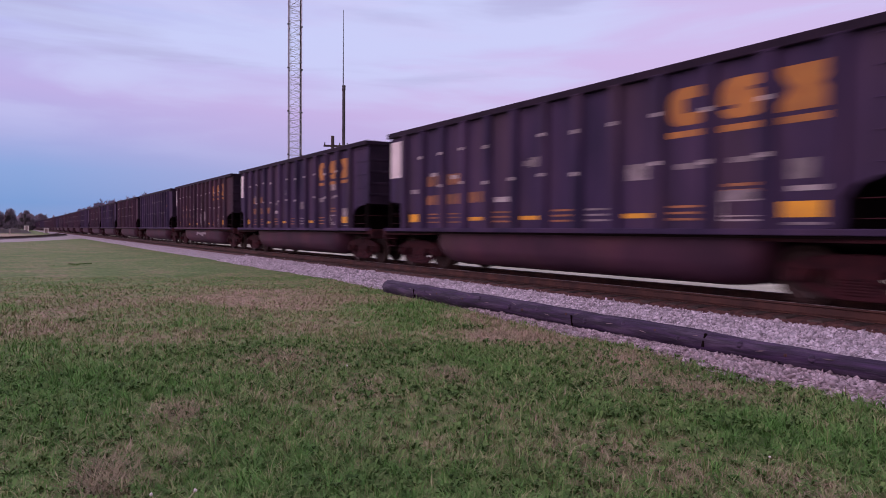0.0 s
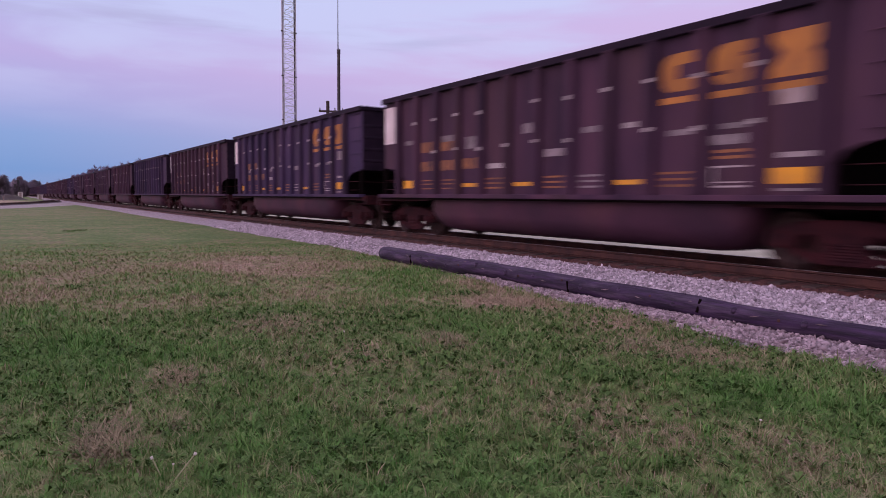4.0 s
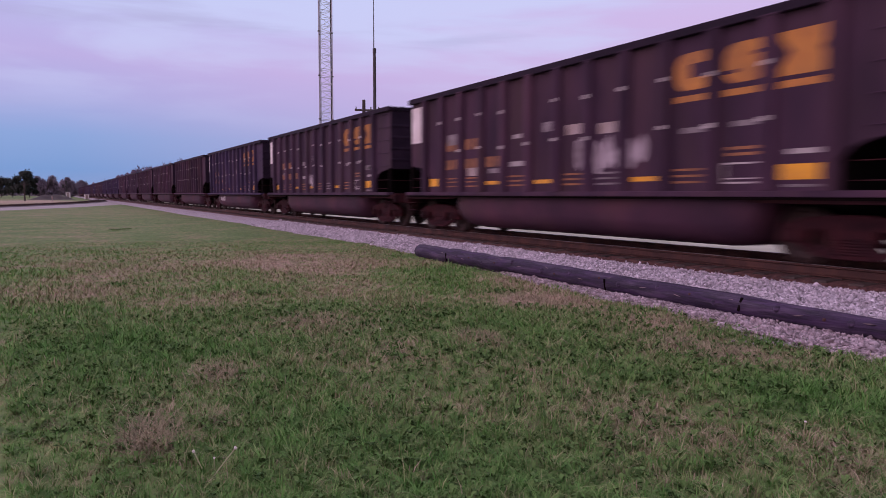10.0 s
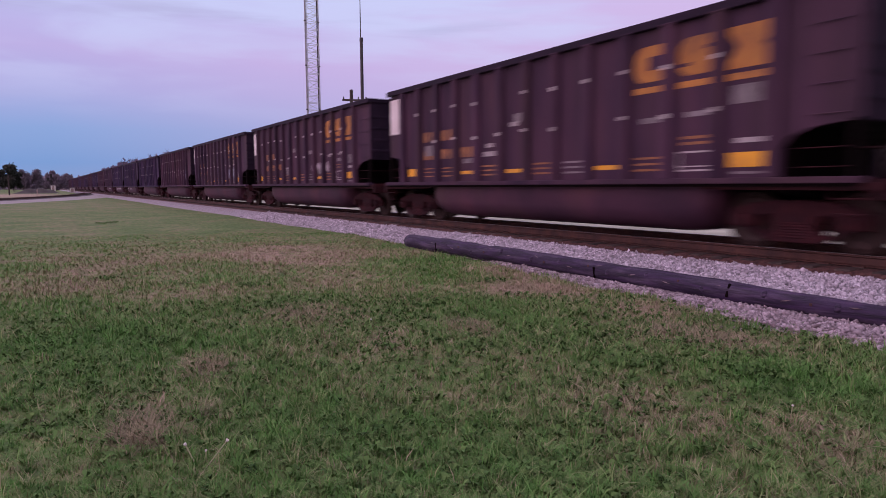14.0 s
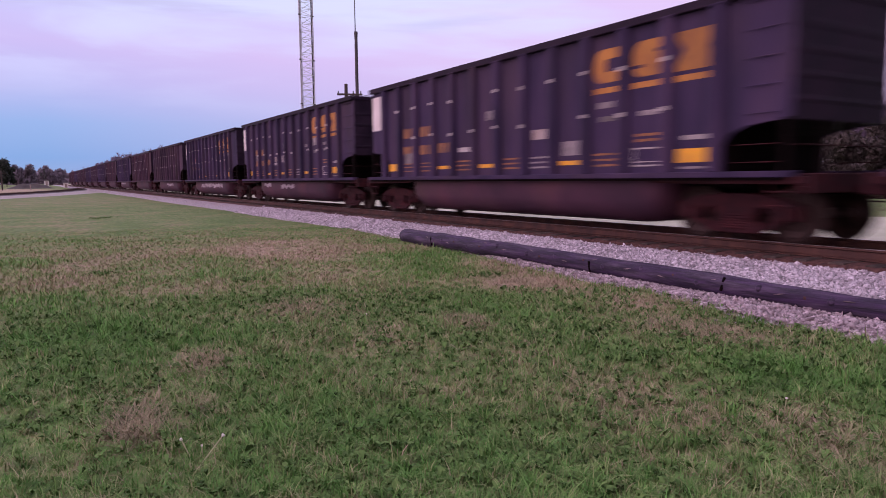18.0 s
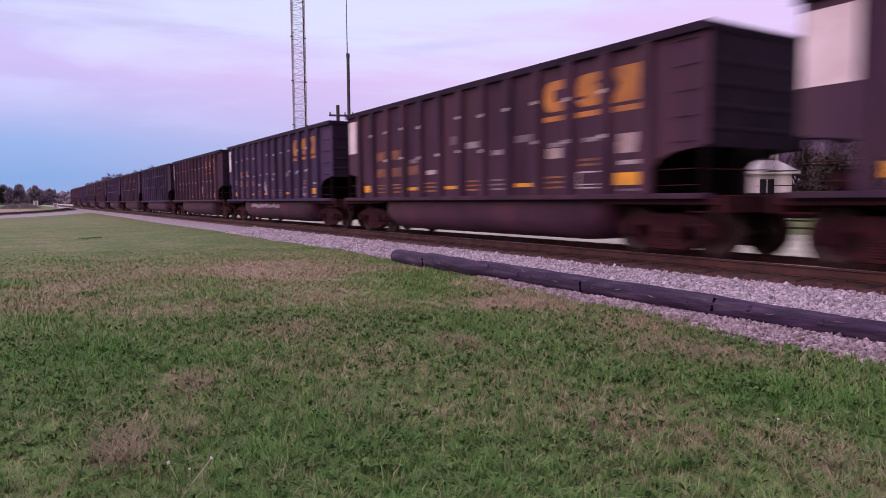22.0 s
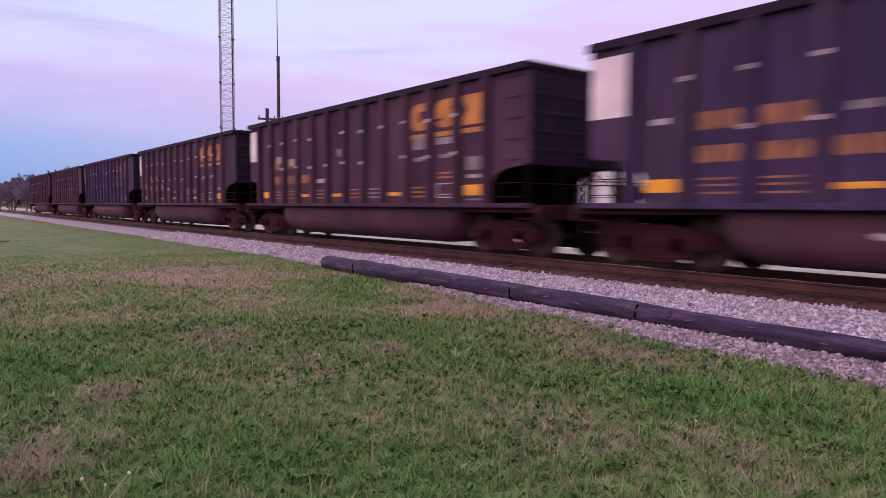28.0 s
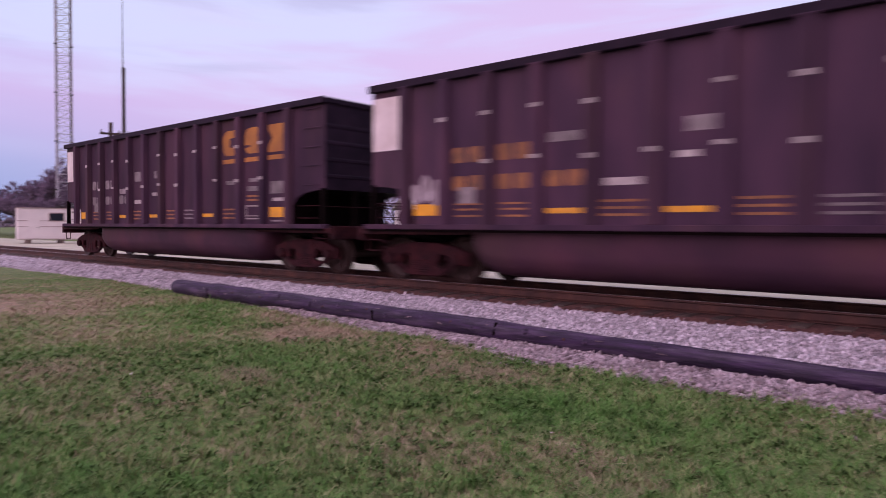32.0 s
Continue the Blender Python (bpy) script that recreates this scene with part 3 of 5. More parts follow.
# ---- ballast stones ----
def build_stones():
    rng = np.random.default_rng(5)
    # rough angular stones of eight faces each, scattered
    cube = np.array([(1, 0, 0), (0, 1, 0), (-1, 0, 0), (0, -1, 0), (0, 0, 0.8), (0, 0, -0.8)]) * 0.62
    quads = np.array([(0, 1, 4), (1, 2, 4), (2, 3, 4), (3, 0, 4), (1, 0, 5), (2, 1, 5), (3, 2, 5), (0, 3, 5)])
    pts = []

    def scatter(count, y0, y1, x1, lift=0.0):
        y = rng.uniform(y0, y1, count)
        e = gravel_edge(y) - 0.12
        x = e + (x1 - e) * rng.random(count) ** 1.0
        pts.append((x, y))
    scatter(52000, -1.0, 7.0, 10.0)
    scatter(38000, 7.0, 16.0, 10.0)
    scatter(15000, 16.0, 34.0, 10.0)
    # stray stones in the edge of the lawn
    y = rng.uniform(-0.5, 9, 260)
    pts.append((gravel_edge(y) - np.abs(rng.normal(0, 0.35, 260)), y))
    x, y = np.concatenate([p[0] for p in pts]), np.concatenate([p[1] for p in pts])
    n = len(x)
    sec = {}
    z = np.empty(n)
    for i in range(n):
        k = round(y[i] * 4) / 4
        if k not in sec:
            s = bed_section(k)
            sec[k] = ([p[0] for p in s], [p[1] for p in s])
        z[i] = np.interp(x[i], *sec[k])
    size = rng.lognormal(math.log(0.034), 0.32, n) * np.clip(1 + (y - 10) / 40, 1, 1.5)
    v = np.repeat(cube[None], n, 0) + rng.uniform(-0.24, 0.24, (n, 6, 3))
    v *= rng.uniform(0.55, 1.25, (n, 1, 3)) * size[:, None, None]
    a, b = rng.uniform(0, 2 * np.pi, n), rng.uniform(-0.7, 0.7, n)
    ca, sa, cb, sb = np.cos(a), np.sin(a), np.cos(b), np.sin(b)
    vy, vz = v[:, :, 1] * cb[:, None] - v[:, :, 2] * sb[:, None], v[:, :, 1] * sb[:, None] + v[:, :, 2] * cb[:, None]
    vx = v[:, :, 0] * ca[:, None] - vy * sa[:, None]
    vy = v[:, :, 0] * sa[:, None] + vy * ca[:, None]
    verts = np.stack([vx + x[:, None], vy + y[:, None], vz + z[:, None] + size[:, None] * 0.22], 2)
    lawn_side = x < np.interp(y, [-3.4, 7.0, 15.2], [7.42, 7.62, 8.0]) + rng.normal(0, 0.06, n)
    for ok, mat, label in ((~lawn_side, STONE, "loose pale grey ballast stones along the rails"), (lawn_side, DIRTY_STONE, "dirty grey-brown ballast stones at the edge of the lawn")):
        faces = (quads[None] + 6 * np.arange(int(ok.sum()))[:, None, None]).reshape(-1, 3)
        stuff_mesh("ballast_stones", verts[ok].reshape(-1, 3), faces, mat, label, "stones")


build_stones()


# ---- the old pole lying on the stones ----
def build_log():
    def axis(y):
        x = float(np.interp(y, [-3.4, 0.0, 3.5, 7.0, 11.0, 13.5, 15.2], [7.40, 7.44, 7.50, 7.60, 7.76, 7.88, 7.99]))
        u = (15.2 - y) / 18.4
        r = 0.183 - 0.098 * u
        return x, bed_height(x, y) + r - 0.012, r
    log = thing("fallen_utility_pole", "dark creosoted wooden utility pole lying along the ballast", "pole")
    bm = bmesh.new()
    n, rings, m = 18, [], 80
    for i in range(m + 1):
        u = i / m
        y = 15.2 - 18.4 * u
        x, z, r = axis(y)
        r += 0.005 * math.sin(17 * u) + 0.004 * math.sin(41 * u) + 0.004 * math.sin(97 * u + 1) - (0.02 if i == 0 else 0)
        rings.append([bm.verts.new((x + (r + 0.004 * math.sin(5 * k + 9 * u)) * math.cos(2 * math.pi * k / n), y, z + (r + 0.004 * math.sin(3 * k + 30 * u)) * math.sin(2 * math.pi * k / n))) for k in range(n)])
    for p, q in zip(rings, rings[1:]):
        for k in range(n):
            bm.faces.new((p[k], p[(k + 1) % n], q[(k + 1) % n], q[k]))
    bm.faces.new(rings[0])
    bm.faces.new(rings[-1])
    part("shaft", bm, POLE_WOOD, log, smooth=True)
    # bolt washers, dark bands and a gaff hole or two on the side that faces the lawn
    washer = mesh_of("bolt_washer", soften(boxed(-0.005, 0.005, -0.018, 0.018, -0.018, 0.018), 0.004), RAIL)
    bolt = mesh_of("bolt", lathe(bmesh.new(), [(0.010, -0.02), (0.010, 0.0)], "x", 8), RAIL)
    scar = mesh_of("scar", soften(boxed(-0.012, 0.012, -0.018, 0.018, -0.09, 0.09), 0.006), DARK)
    for y, a in ((12.35, 0.35), (11.3, 0.3), (9.3, 0.1), (8.15, 0.5), (6.3, 0.45), (4.4, 0.2)):
        x, z, r = axis(y)
        at = pose(x - r * math.cos(a) - 0.002, y, z + r * math.sin(a), 0, math.degrees(a), 0)
        piece("bolt_washer", washer, log, at)
        piece("bolt", bolt, log, at)
    knot = mesh_of("knot", lathe(bmesh.new(), [(0.002, -0.02), (0.022, -0.016), (0.040, 0.0), (0.052, 0.02)], "x", 10), POLE_WOOD, True)
    for y, a in ((12.9, 0.3), (11.8, 0.0), (10.7, 0.6), (9.7, 0.2), (8.9, 0.55), (7.7, 0.1), (6.9, 0.6), (5.9, 0.05), (5.0, 0.5), (4.1, 0.3), (3.2, 0.6)):
        x, z, r = axis(y)
        piece("knot", knot, log, pose(x - r * math.cos(a), y, z + r * math.sin(a), 0, math.degrees(a), 0))
    splinter = mesh_of("splinter", prism(bmesh.new(), [(-0.06, -0.003), (0.02, -0.007), (0.08, 0.002), (0.01, 0.007)], "x", -0.006, 0.006), SPLINT)
    for y, a in ((13.6, 0.5), (12.6, 0.1), (11.1, 0.75), (10.4, 0.2), (9.55, 0.6), (8.6, 0.05), (7.9, 0.7), (7.15, 0.3), (6.5, 0.1), (5.6, 0.65), (4.7, 0.2), (3.9, 0.5), (3.1, 0.1)):
        x, z, r = axis(y)
        piece("splinter", splinter, log, pose(x - (r + 0.002) * math.cos(a), y, z + (r + 0.002) * math.sin(a), random.uniform(-14, 14), math.degrees(a), 0))
    for y, a in ((13.4, -0.1), (8.0, -0.15), (5.5, 0.3)):
        x, z, r = axis(y)
        piece("scar", scar, log, pose(x - (r - 0.006) * math.cos(a), y, z + (r - 0.006) * math.sin(a), random.uniform(-25, 25), math.degrees(a), 0))


build_log()


# ---- the coal train ----
RIBS = [6.33 - 1.03 * i for i in range(13)]
HALF, TOP, SILL = 7.31, 4.01, 1.06


def side_sheet():
    """The sheet between the trucks, cut away in an arch over each end platform, as columns side by side."""
    arch = [(6.12, SILL), (6.13, 1.60), (6.30, 1.78), (6.6, 1.88), (7.0, 1.93), (HALF, 1.94)]
    foot = [(-y, z) for y, z in reversed(arch)] + arch
    bm = bmesh.new()
    cols = [[bm.verts.new((x, y, z)) for x in (-0.015, 0.015) for z in (low, 3.91)] for y, low in foot]
    for a, b in zip(cols, cols[1:]):
        for f in ((a[0], b[0], b[1], a[1]), (a[2], a[3], b[3], b[2]), (a[0], a[2], b[2], b[0]), (a[1], b[1], b[3], a[3])):
            bm.faces.new(f)
    for c in (cols[0], cols[-1]):
        bm.faces.new((c[0], c[1], c[3], c[2]))
    return bm


def blob(rng, cy, cz, ry, rz, n=14):
    return [(cy + ry * rng.uniform(0.72, 1.1) * math.cos(2 * math.pi * i / n), cz + rz * rng.uniform(0.72, 1.1) * math.sin(2 * math.pi * i / n)) for i in range(n)]


def rounded(y0, y1, z0, z1, r=0.14):
    out = []
    for cy, cz, a0 in ((y1 - r, z1 - r, 0), (y0 + r, z1 - r, 90), (y0 + r, z0 + r, 180), (y1 - r, z0 + r, 270)):
        out += [(cy + r * math.cos(radians(a0 + k * 30)), cz + r * math.sin(radians(a0 + k * 30))) for k in range(4)]
    return out


def build_truck(car, y):
    """A two-axle truck; its frame is the bolster."""
    truck = part("truck", soften(boxed(-1.0, 1.0, -0.2, 0.2, 0.42, 0.80), 0.03), GEAR, car, "rusty two-axle freight truck", at=pose(0, y, 0))
    frame_shape = [(-1.16, 0.36), (-1.16, 0.62), (-0.78, 0.74), (-0.3, 0.80), (0.3, 0.80), (0.78, 0.74), (1.16, 0.62), (1.16, 0.36), (0.66, 0.36),
                   (0.62, 0.54), (0.42, 0.58), (0.34, 0.34), (0.46, 0.30), (0.50, 0.20), (0.38, 0.13), (-0.38, 0.13), (-0.50, 0.20), (-0.46, 0.30), (-0.34, 0.34),
                   (-0.42, 0.58), (-0.62, 0.54), (-0.66, 0.36)]
    for sx in (-1, 1):
        part("side_frame", soften(prism(bmesh.new(), frame_shape, "x", min(sx * 0.95, sx * 1.07), max(sx * 0.95, sx * 1.07)), 0.015), GEAR, truck)
    tri = mesh_of("frame_strut", soften(prism(bmesh.new(), [(0.40, 0.16), (0.52, 0.16), (0.98, 0.40), (0.98, 0.56), (0.88, 0.56)], "x", -0.05, 0.05), 0.01), GEAR)
    # three coil springs side by side, as one ribbed shape
    spring, rings = bmesh.new(), []
    lobes = [(k + 0.088 * math.cos(a), 0.088 * math.sin(a)) for k, lo, hi in ((0.17, -120, 120), (0.0, 60, 120), (-0.17, 60, 300), (0.0, 240, 300)) for a in [radians(lo + (hi - lo) * i / 6) for i in range(7)]]
    for i in range(13):
        g = 1.0 if i % 2 else 0.86
        rings.append([spring.verts.new((x * g, y * (0.97 if g < 1 else 1.0), 0.20 + 0.0215 * i)) for y, x in lobes])
    for p, q in zip(rings, rings[1:]):
        for k in range(len(p)):
            spring.faces.new((p[k], p[(k + 1) % len(p)], q[(k + 1) % len(p)], q[k]))
    springs = mesh_of("spring_nest", spring, GEAR)
    cap = mesh_of("bearing_cap", soften(lathe(bmesh.new(), [(0.06, -0.07), (0.12, -0.05), (0.12, 0.05), (0.09, 0.07)], "x", 14), 0.008), GEAR)
    for sx in (-1, 1):
        piece("spring_nest", springs, truck, pose(sx * 1.01, 0, 0))
        for sy in (-1, 1):
            piece("frame_strut", tri, truck, pose(sx * 1.01, 0, 0, 0, 0, 0 if sy > 0 else 180))
            piece("bearing_cap", cap, truck, pose(sx * 1.10, sy * 0.89, 0.457))
    part("brake_beam", boxed(-0.7, 0.7, -0.46, -0.40, 0.34, 0.42), GEAR, truck)
    part("brake_beam", boxed(-0.7, 0.7, 0.40, 0.46, 0.34, 0.42), GEAR, truck)
    wheel = bmesh.new()
    for sx in (-1, 1):
        r = [(0.10, 0.66), (0.16, 0.69), (0.30, 0.735), (0.38, 0.70), (0.46, 0.69), (0.485, 0.70), (0.485, 0.72), (0.457, 0.735), (0.453, 0.82), (0.41, 0.83), (0.37, 0.79), (0.27, 0.775), (0.13, 0.80), (0.12, 0.85)]
        lathe(wheel, [(a, sx * b) for a, b in r], "x", 28)
    lathe(wheel, [(0.085, -1.12), (0.085, 1.12)], "x", 10)
    # balance marks show the turning
    box(wheel, -0.80, -0.785, -0.06, 0.06, 0.18, 0.34)
    me = mesh_of("wheelset", wheel, WHEEL)
    return [piece("wheelset", me, truck, pose(0, sy * 0.89, 0.457)) for sy in (-1, 1)]


def build_car():
    car = thing("coal_gondola", "dirty black steel bathtub coal gondola with faded yellow markings", "freight car", group="cars of the coal train")
    body = PAINT[0]
    sheet = mesh_of("side_sheet", side_sheet(), body)
    for sx in (-1, 1):
        piece("side_sheet", sheet, car, pose(sx * 1.385, 0, 0))
    rib = mesh_of("rib", soften(prism(bmesh.new(), [(0.0, -0.115), (-0.14, -0.088), (-0.14, 0.088), (0.0, 0.115)], "z", SILL + 0.1, 3.88), 0.008), body)
    for y in RIBS:
        piece("rib", rib, car, pose(-1.401, y, 0))
        piece("rib", rib, car, pose(1.401, y, 0, 0, 0, 180))
    chord = mesh_of("top_chord", soften(boxed(-0.055, 0.055, -HALF - 0.04, HALF + 0.04, 3.86, TOP), 0.012), CHORD_AND_END_SHADE)
    sill = mesh_of("side_sill", soften(boxed(-0.10, 0.10, -HALF - 0.1, HALF + 0.1, SILL, SILL + 0.10), 0.01), body)
    for sx in (-1, 1):
        piece("top_chord", chord, car, pose(sx * 1.455, 0, 0))
        piece("side_sill", sill, car, pose(sx * 1.46, 0, 0))
    # end sheet and stiffeners use the darker chord steel to paint the gap's shade
    end = mesh_of("end_sheet", boxed(-1.369, 1.369, -0.012, 0.012, 1.94, 3.91), CHORD_AND_END_SHADE)
    end_chord = mesh_of("end_chord", soften(boxed(-1.39, 1.39, -0.06, 0.06, 3.88, TOP - 0.004), 0.01), CHORD_AND_END_SHADE)
    stiff = mesh_of("end_stiffener", soften(prism(bmesh.new(), [(0, -0.05), (0.014, -0.03), (0.014, 0.03), (0, 0.05)], "x", -1.40, 1.40), 0.006), CHORD_AND_END_SHADE)
    curve = [(-1.20, SILL), (-1.19, 1.61), (-1.01, 1.79), (-0.71, 1.89), (-0.31, 1.94), (0.0, 1.95)]
    slope = bmesh.new()
    rows = [[slope.verts.new((x, y + k * 0.012 - k * 0.03, z + k * 0.02)) for k in (0, 1) for x in (-1.365, 1.365)] for y, z in curve]
    for a, b in zip(rows, rows[1:]):
        for f in ((a[0], a[1], b[1], b[0]), (a[2], b[2], b[3], a[3]), (a[0], b[0], b[2], a[2]), (a[1], a[3], b[3], b[1])):
            slope.faces.new(f)
    for c in (rows[0], rows[-1]):
        slope.faces.new((c[0], c[2], c[3], c[1]))
    # slope sheet and posts go near-black, the end bay's shade in their colour
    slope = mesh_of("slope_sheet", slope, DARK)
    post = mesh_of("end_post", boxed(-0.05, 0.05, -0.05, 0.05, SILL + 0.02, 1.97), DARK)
    deck = mesh_of("end_platform", soften(boxed(-1.48, 1.48, -0.75, 0.75, SILL - 0.10, SILL + 0.01), 0.012), GEAR)
    beam = mesh_of("end_sill", soften(boxed(-1.46, 1.46, -0.07, 0.07, SILL - 0.24, SILL + 0.06), 0.012), GEAR)
    coupler = bmesh.new()
    box(coupler, -0.08, 0.08, -0.2, 0.42, 0.78, 0.94)
    prism(coupler, [(-0.17, 0.36), (-0.2, 0.5), (-0.12, 0.58), (0.05, 0.55), (0.08, 0.42), (0.17, 0.5), (0.19, 0.38)], "z", 0.72, 1.0)
    coupler = mesh_of("coupler", soften(coupler, 0.02), GEAR)
    rung = mesh_of("ladder_rung", bar(bmesh.new(), (0, -0.36, 0), (0, 0.36, 0), 0.010), GEAR)
    long_rung = mesh_of("ladder_rung", bar(bmesh.new(), (0, -0.26, 0), (0, 0.26, 0), 0.011), body)
    for k in range(5):
        piece("ladder_rung", long_rung, car, pose(-1.435, -6.86, 2.06 + 0.43 * k))
    # black strip added along the sill to paint the shadow line beneath it
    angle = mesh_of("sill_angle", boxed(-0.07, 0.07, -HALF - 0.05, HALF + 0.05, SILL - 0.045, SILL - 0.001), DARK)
    for sx in (-1, 1):
        piece("sill_angle", angle, car, pose(sx * 1.46, 0, 0))
    rail_bar = mesh_of("handrail", bar(bmesh.new(), (-1.36, 0, 0), (1.36, 0, 0), 0.011), GEAR)
    step = bmesh.new()
    for a, b in (((0, -0.2, 0), (0, -0.2, -0.42)), ((0, 0.2, 0), (0, 0.2, -0.42)), ((0, -0.2, -0.42), (0, 0.2, -0.42)), ((0, -0.2, -0.2), (0, 0.2, -0.2))):
        bar(step, a, b, 0.016)
    step = mesh_of("sill_step", step, GEAR)
    for s, turn in ((1, 0), (-1, 180)):
        R = pose(0, 0, 0, 0, 0, turn)
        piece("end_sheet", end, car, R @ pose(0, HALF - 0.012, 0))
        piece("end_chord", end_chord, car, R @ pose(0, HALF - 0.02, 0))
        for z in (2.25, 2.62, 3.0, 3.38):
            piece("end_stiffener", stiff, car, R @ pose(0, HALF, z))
        piece("slope_sheet", slope, car, R @ pose(0, HALF - 0.03, 0))
        for x in (-1.39, -0.45, 0.45, 1.39):
            piece("end_post", post, car, R @ pose(x, HALF - 0.05, 0))
        piece("end_platform", deck, car, R @ pose(0, 6.85, 0))
        piece("end_sill", beam, car, R @ pose(0, 7.62, 0))
        piece("coupler", coupler, car, R @ pose(0, 7.55, 0))
        piece("handrail", rail_bar, car, R @ pose(0, HALF + 0.01, 1.56))
        for x in (-1.43, 1.43):
            for z in (1.30, 1.58):
                piece("ladder_rung", rung, car, R @ pose(x, 6.76, z))
            piece("sill_step", step, car, R @ pose(x, 7.2, SILL - 0.02))
    # the tub between the trucks
    bm = bmesh.new()
    sec = [(-1.37, 1.06), (-1.37, 0.62), (-1.28, 0.42), (-1.08, 0.27), (-0.8, 0.20), (0.8, 0.20), (1.08, 0.27), (1.28, 0.42), (1.37, 0.62), (1.37, 1.06)]
    rings = []
    for y, k in ((-4.86, 0.12), (-4.74, 0.55), (-4.58, 0.84), (-4.35, 0.97), (-4.0, 1.0), (4.0, 1.0), (4.35, 0.97), (4.58, 0.84), (4.74, 0.55), (4.86, 0.12)):
        rings.append([bm.verts.new((x * (0.8 + 0.2 * k), y, 1.06 - (1.06 - z) * k)) for x, z in sec])
    for p, q in zip(rings, rings[1:]):
        for i in range(len(sec) - 1):
            bm.faces.new((p[i], p[i + 1], q[i + 1], q[i]))
    bm.faces.new(rings[0])
    bm.faces.new(rings[-1])
    part("tub", bm, TUB, car, "rounded steel belly hanging between the trucks", smooth=True)
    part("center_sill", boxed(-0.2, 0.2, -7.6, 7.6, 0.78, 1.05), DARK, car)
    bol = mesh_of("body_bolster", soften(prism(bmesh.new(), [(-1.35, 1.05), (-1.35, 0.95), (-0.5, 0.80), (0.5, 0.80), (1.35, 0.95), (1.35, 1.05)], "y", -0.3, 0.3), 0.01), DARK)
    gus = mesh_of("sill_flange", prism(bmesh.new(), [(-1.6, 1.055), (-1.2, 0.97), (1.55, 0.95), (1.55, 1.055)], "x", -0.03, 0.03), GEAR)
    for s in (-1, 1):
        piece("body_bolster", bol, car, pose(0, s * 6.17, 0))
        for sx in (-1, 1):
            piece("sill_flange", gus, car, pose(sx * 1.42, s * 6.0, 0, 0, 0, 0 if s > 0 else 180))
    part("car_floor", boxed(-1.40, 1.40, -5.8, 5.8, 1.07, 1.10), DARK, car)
    part("brake_cylinder", lathe(bmesh.new(), [(0.05, 6.7), (0.17, 6.72), (0.17, 7.1), (0.08, 7.14)], "y", 14), GEAR, car, at=pose(-0.75, 0, 1.32))
    build_truck(car, 6.17)
    build_truck(car, -6.17)

    # ---- markings on the side that faces the lawn; the sheet's face is at x = -1.40 ----
    def plate(name, y0, y1, z0, z1, mat, x=-1.402, label=""):
        return part(name, boxed(x - 0.003, x, min(y0, y1), max(y0, y1), z0, z1), mat, car, label)
    plate("white_panel", 6.49, 7.29, 2.66, 3.74, WHITE, label="blank white square panel")
    plate("yellow_square", 5.48, 6.10, 1.33, 1.55, BRIGHT_YELLOW, label="yellow reflective square")
    plate("yellow_square", -5.93, -5.22, 1.33, 1.57, BRIGHT_YELLOW, label="yellow reflective square")
    for y in (2.72, 0.66, -2.43):
        plate("yellow_bar", y - 0.33, y + 0.33, 1.35, 1.44, BRIGHT_YELLOW, label="yellow reflective bar")
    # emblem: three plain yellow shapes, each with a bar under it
    shapes = [rounded(-3.94, -3.12, 2.93, 3.58, 0.24), rounded(-4.96, -4.14, 2.93, 3.58, 0.24),
              [(-5.16, 3.58), (-5.16, 3.47), (-5.34, 3.26), (-5.16, 3.04), (-5.16, 2.91), (-5.97, 2.91), (-5.97, 3.04), (-5.80, 3.26), (-5.97, 3.47), (-5.97, 3.58)]]
    for s, y in zip(shapes, (-3.53, -4.55, -5.56)):
        part("emblem_shape", prism(bmesh.new(), s, "x", -1.405, -1.402), YELLOW, car, "faded yellow painted emblem shape")
        plate("emblem_bar", y - 0.4, y + 0.4, 2.73, 2.84, YELLOW)
    for y0, y1, z0, z1 in ((-3.46, -3.96, 3.14, 3.38), (-4.14, -4.40, 3.09, 3.15), (-4.70, -4.97, 3.34, 3.40)):
        plate("emblem_gap", y0, y1, z0, z1, PAINT[0], -1.406)
    # reporting marks and data as plain bars
    def block(name, y0, y1, heights, h, mat):
        bm = bmesh.new()
        for z in heights:
            box(bm, -1.405, -1.402, y0, y1, z, z + h)
        part(name, bm, mat, car)

    def pair_of_marks(y, z0, z1, mat):
        for k in (-1, 1):
            part("lettering_bar", prism(bmesh.new(), rounded(y + 0.19 * k - 0.15, y + 0.19 * k + 0.15, z0, z1, 0.07), "x", -1.405, -1.402), mat, car)
    for y in (4.78, 3.75):
        pair_of_marks(y, 2.30, 2.59, ORANGE)
        pair_of_marks(y, 1.79, 2.06, ORANGE)
        block("small_lettering", y - 0.28, y + 0.28, (1.30, 1.42, 1.52), 0.035, ORANGE)
    pair_of_marks(2.72, 1.80, 2.07, ORANGE)
    plate("white_label", 1.38, 1.98, 1.78, 1.90, PALE)
    for y, w, mat in ((1.69, 0.36, ORANGE), (-0.37, 0.3, ORANGE), (-1.40, 0.3, GREY), (-3.5, 0.36, ORANGE)):
        block("small_lettering", y - w, y + w, (1.30, 1.41, 1.52), 0.04, mat)
    bm = bmesh.new()
    for z0, z1, y0, y1 in ((1.28, 1.31, -4.92, -4.2), (1.60, 1.63, -4.92, -4.2), (1.31, 1.60, -4.92, -4.89), (1.31, 1.60, -4.23, -4.2), (1.355, 1.375, -4.888, -4.232)):
        box(bm, -1.405, -1.402, y0, y1, z0, z1)
    part("data_frame", bm, PALE, car, "white painted data frame")
    block("small_lettering", -4.95, -4.25, (1.74, 1.84), 0.05, ORANGE)
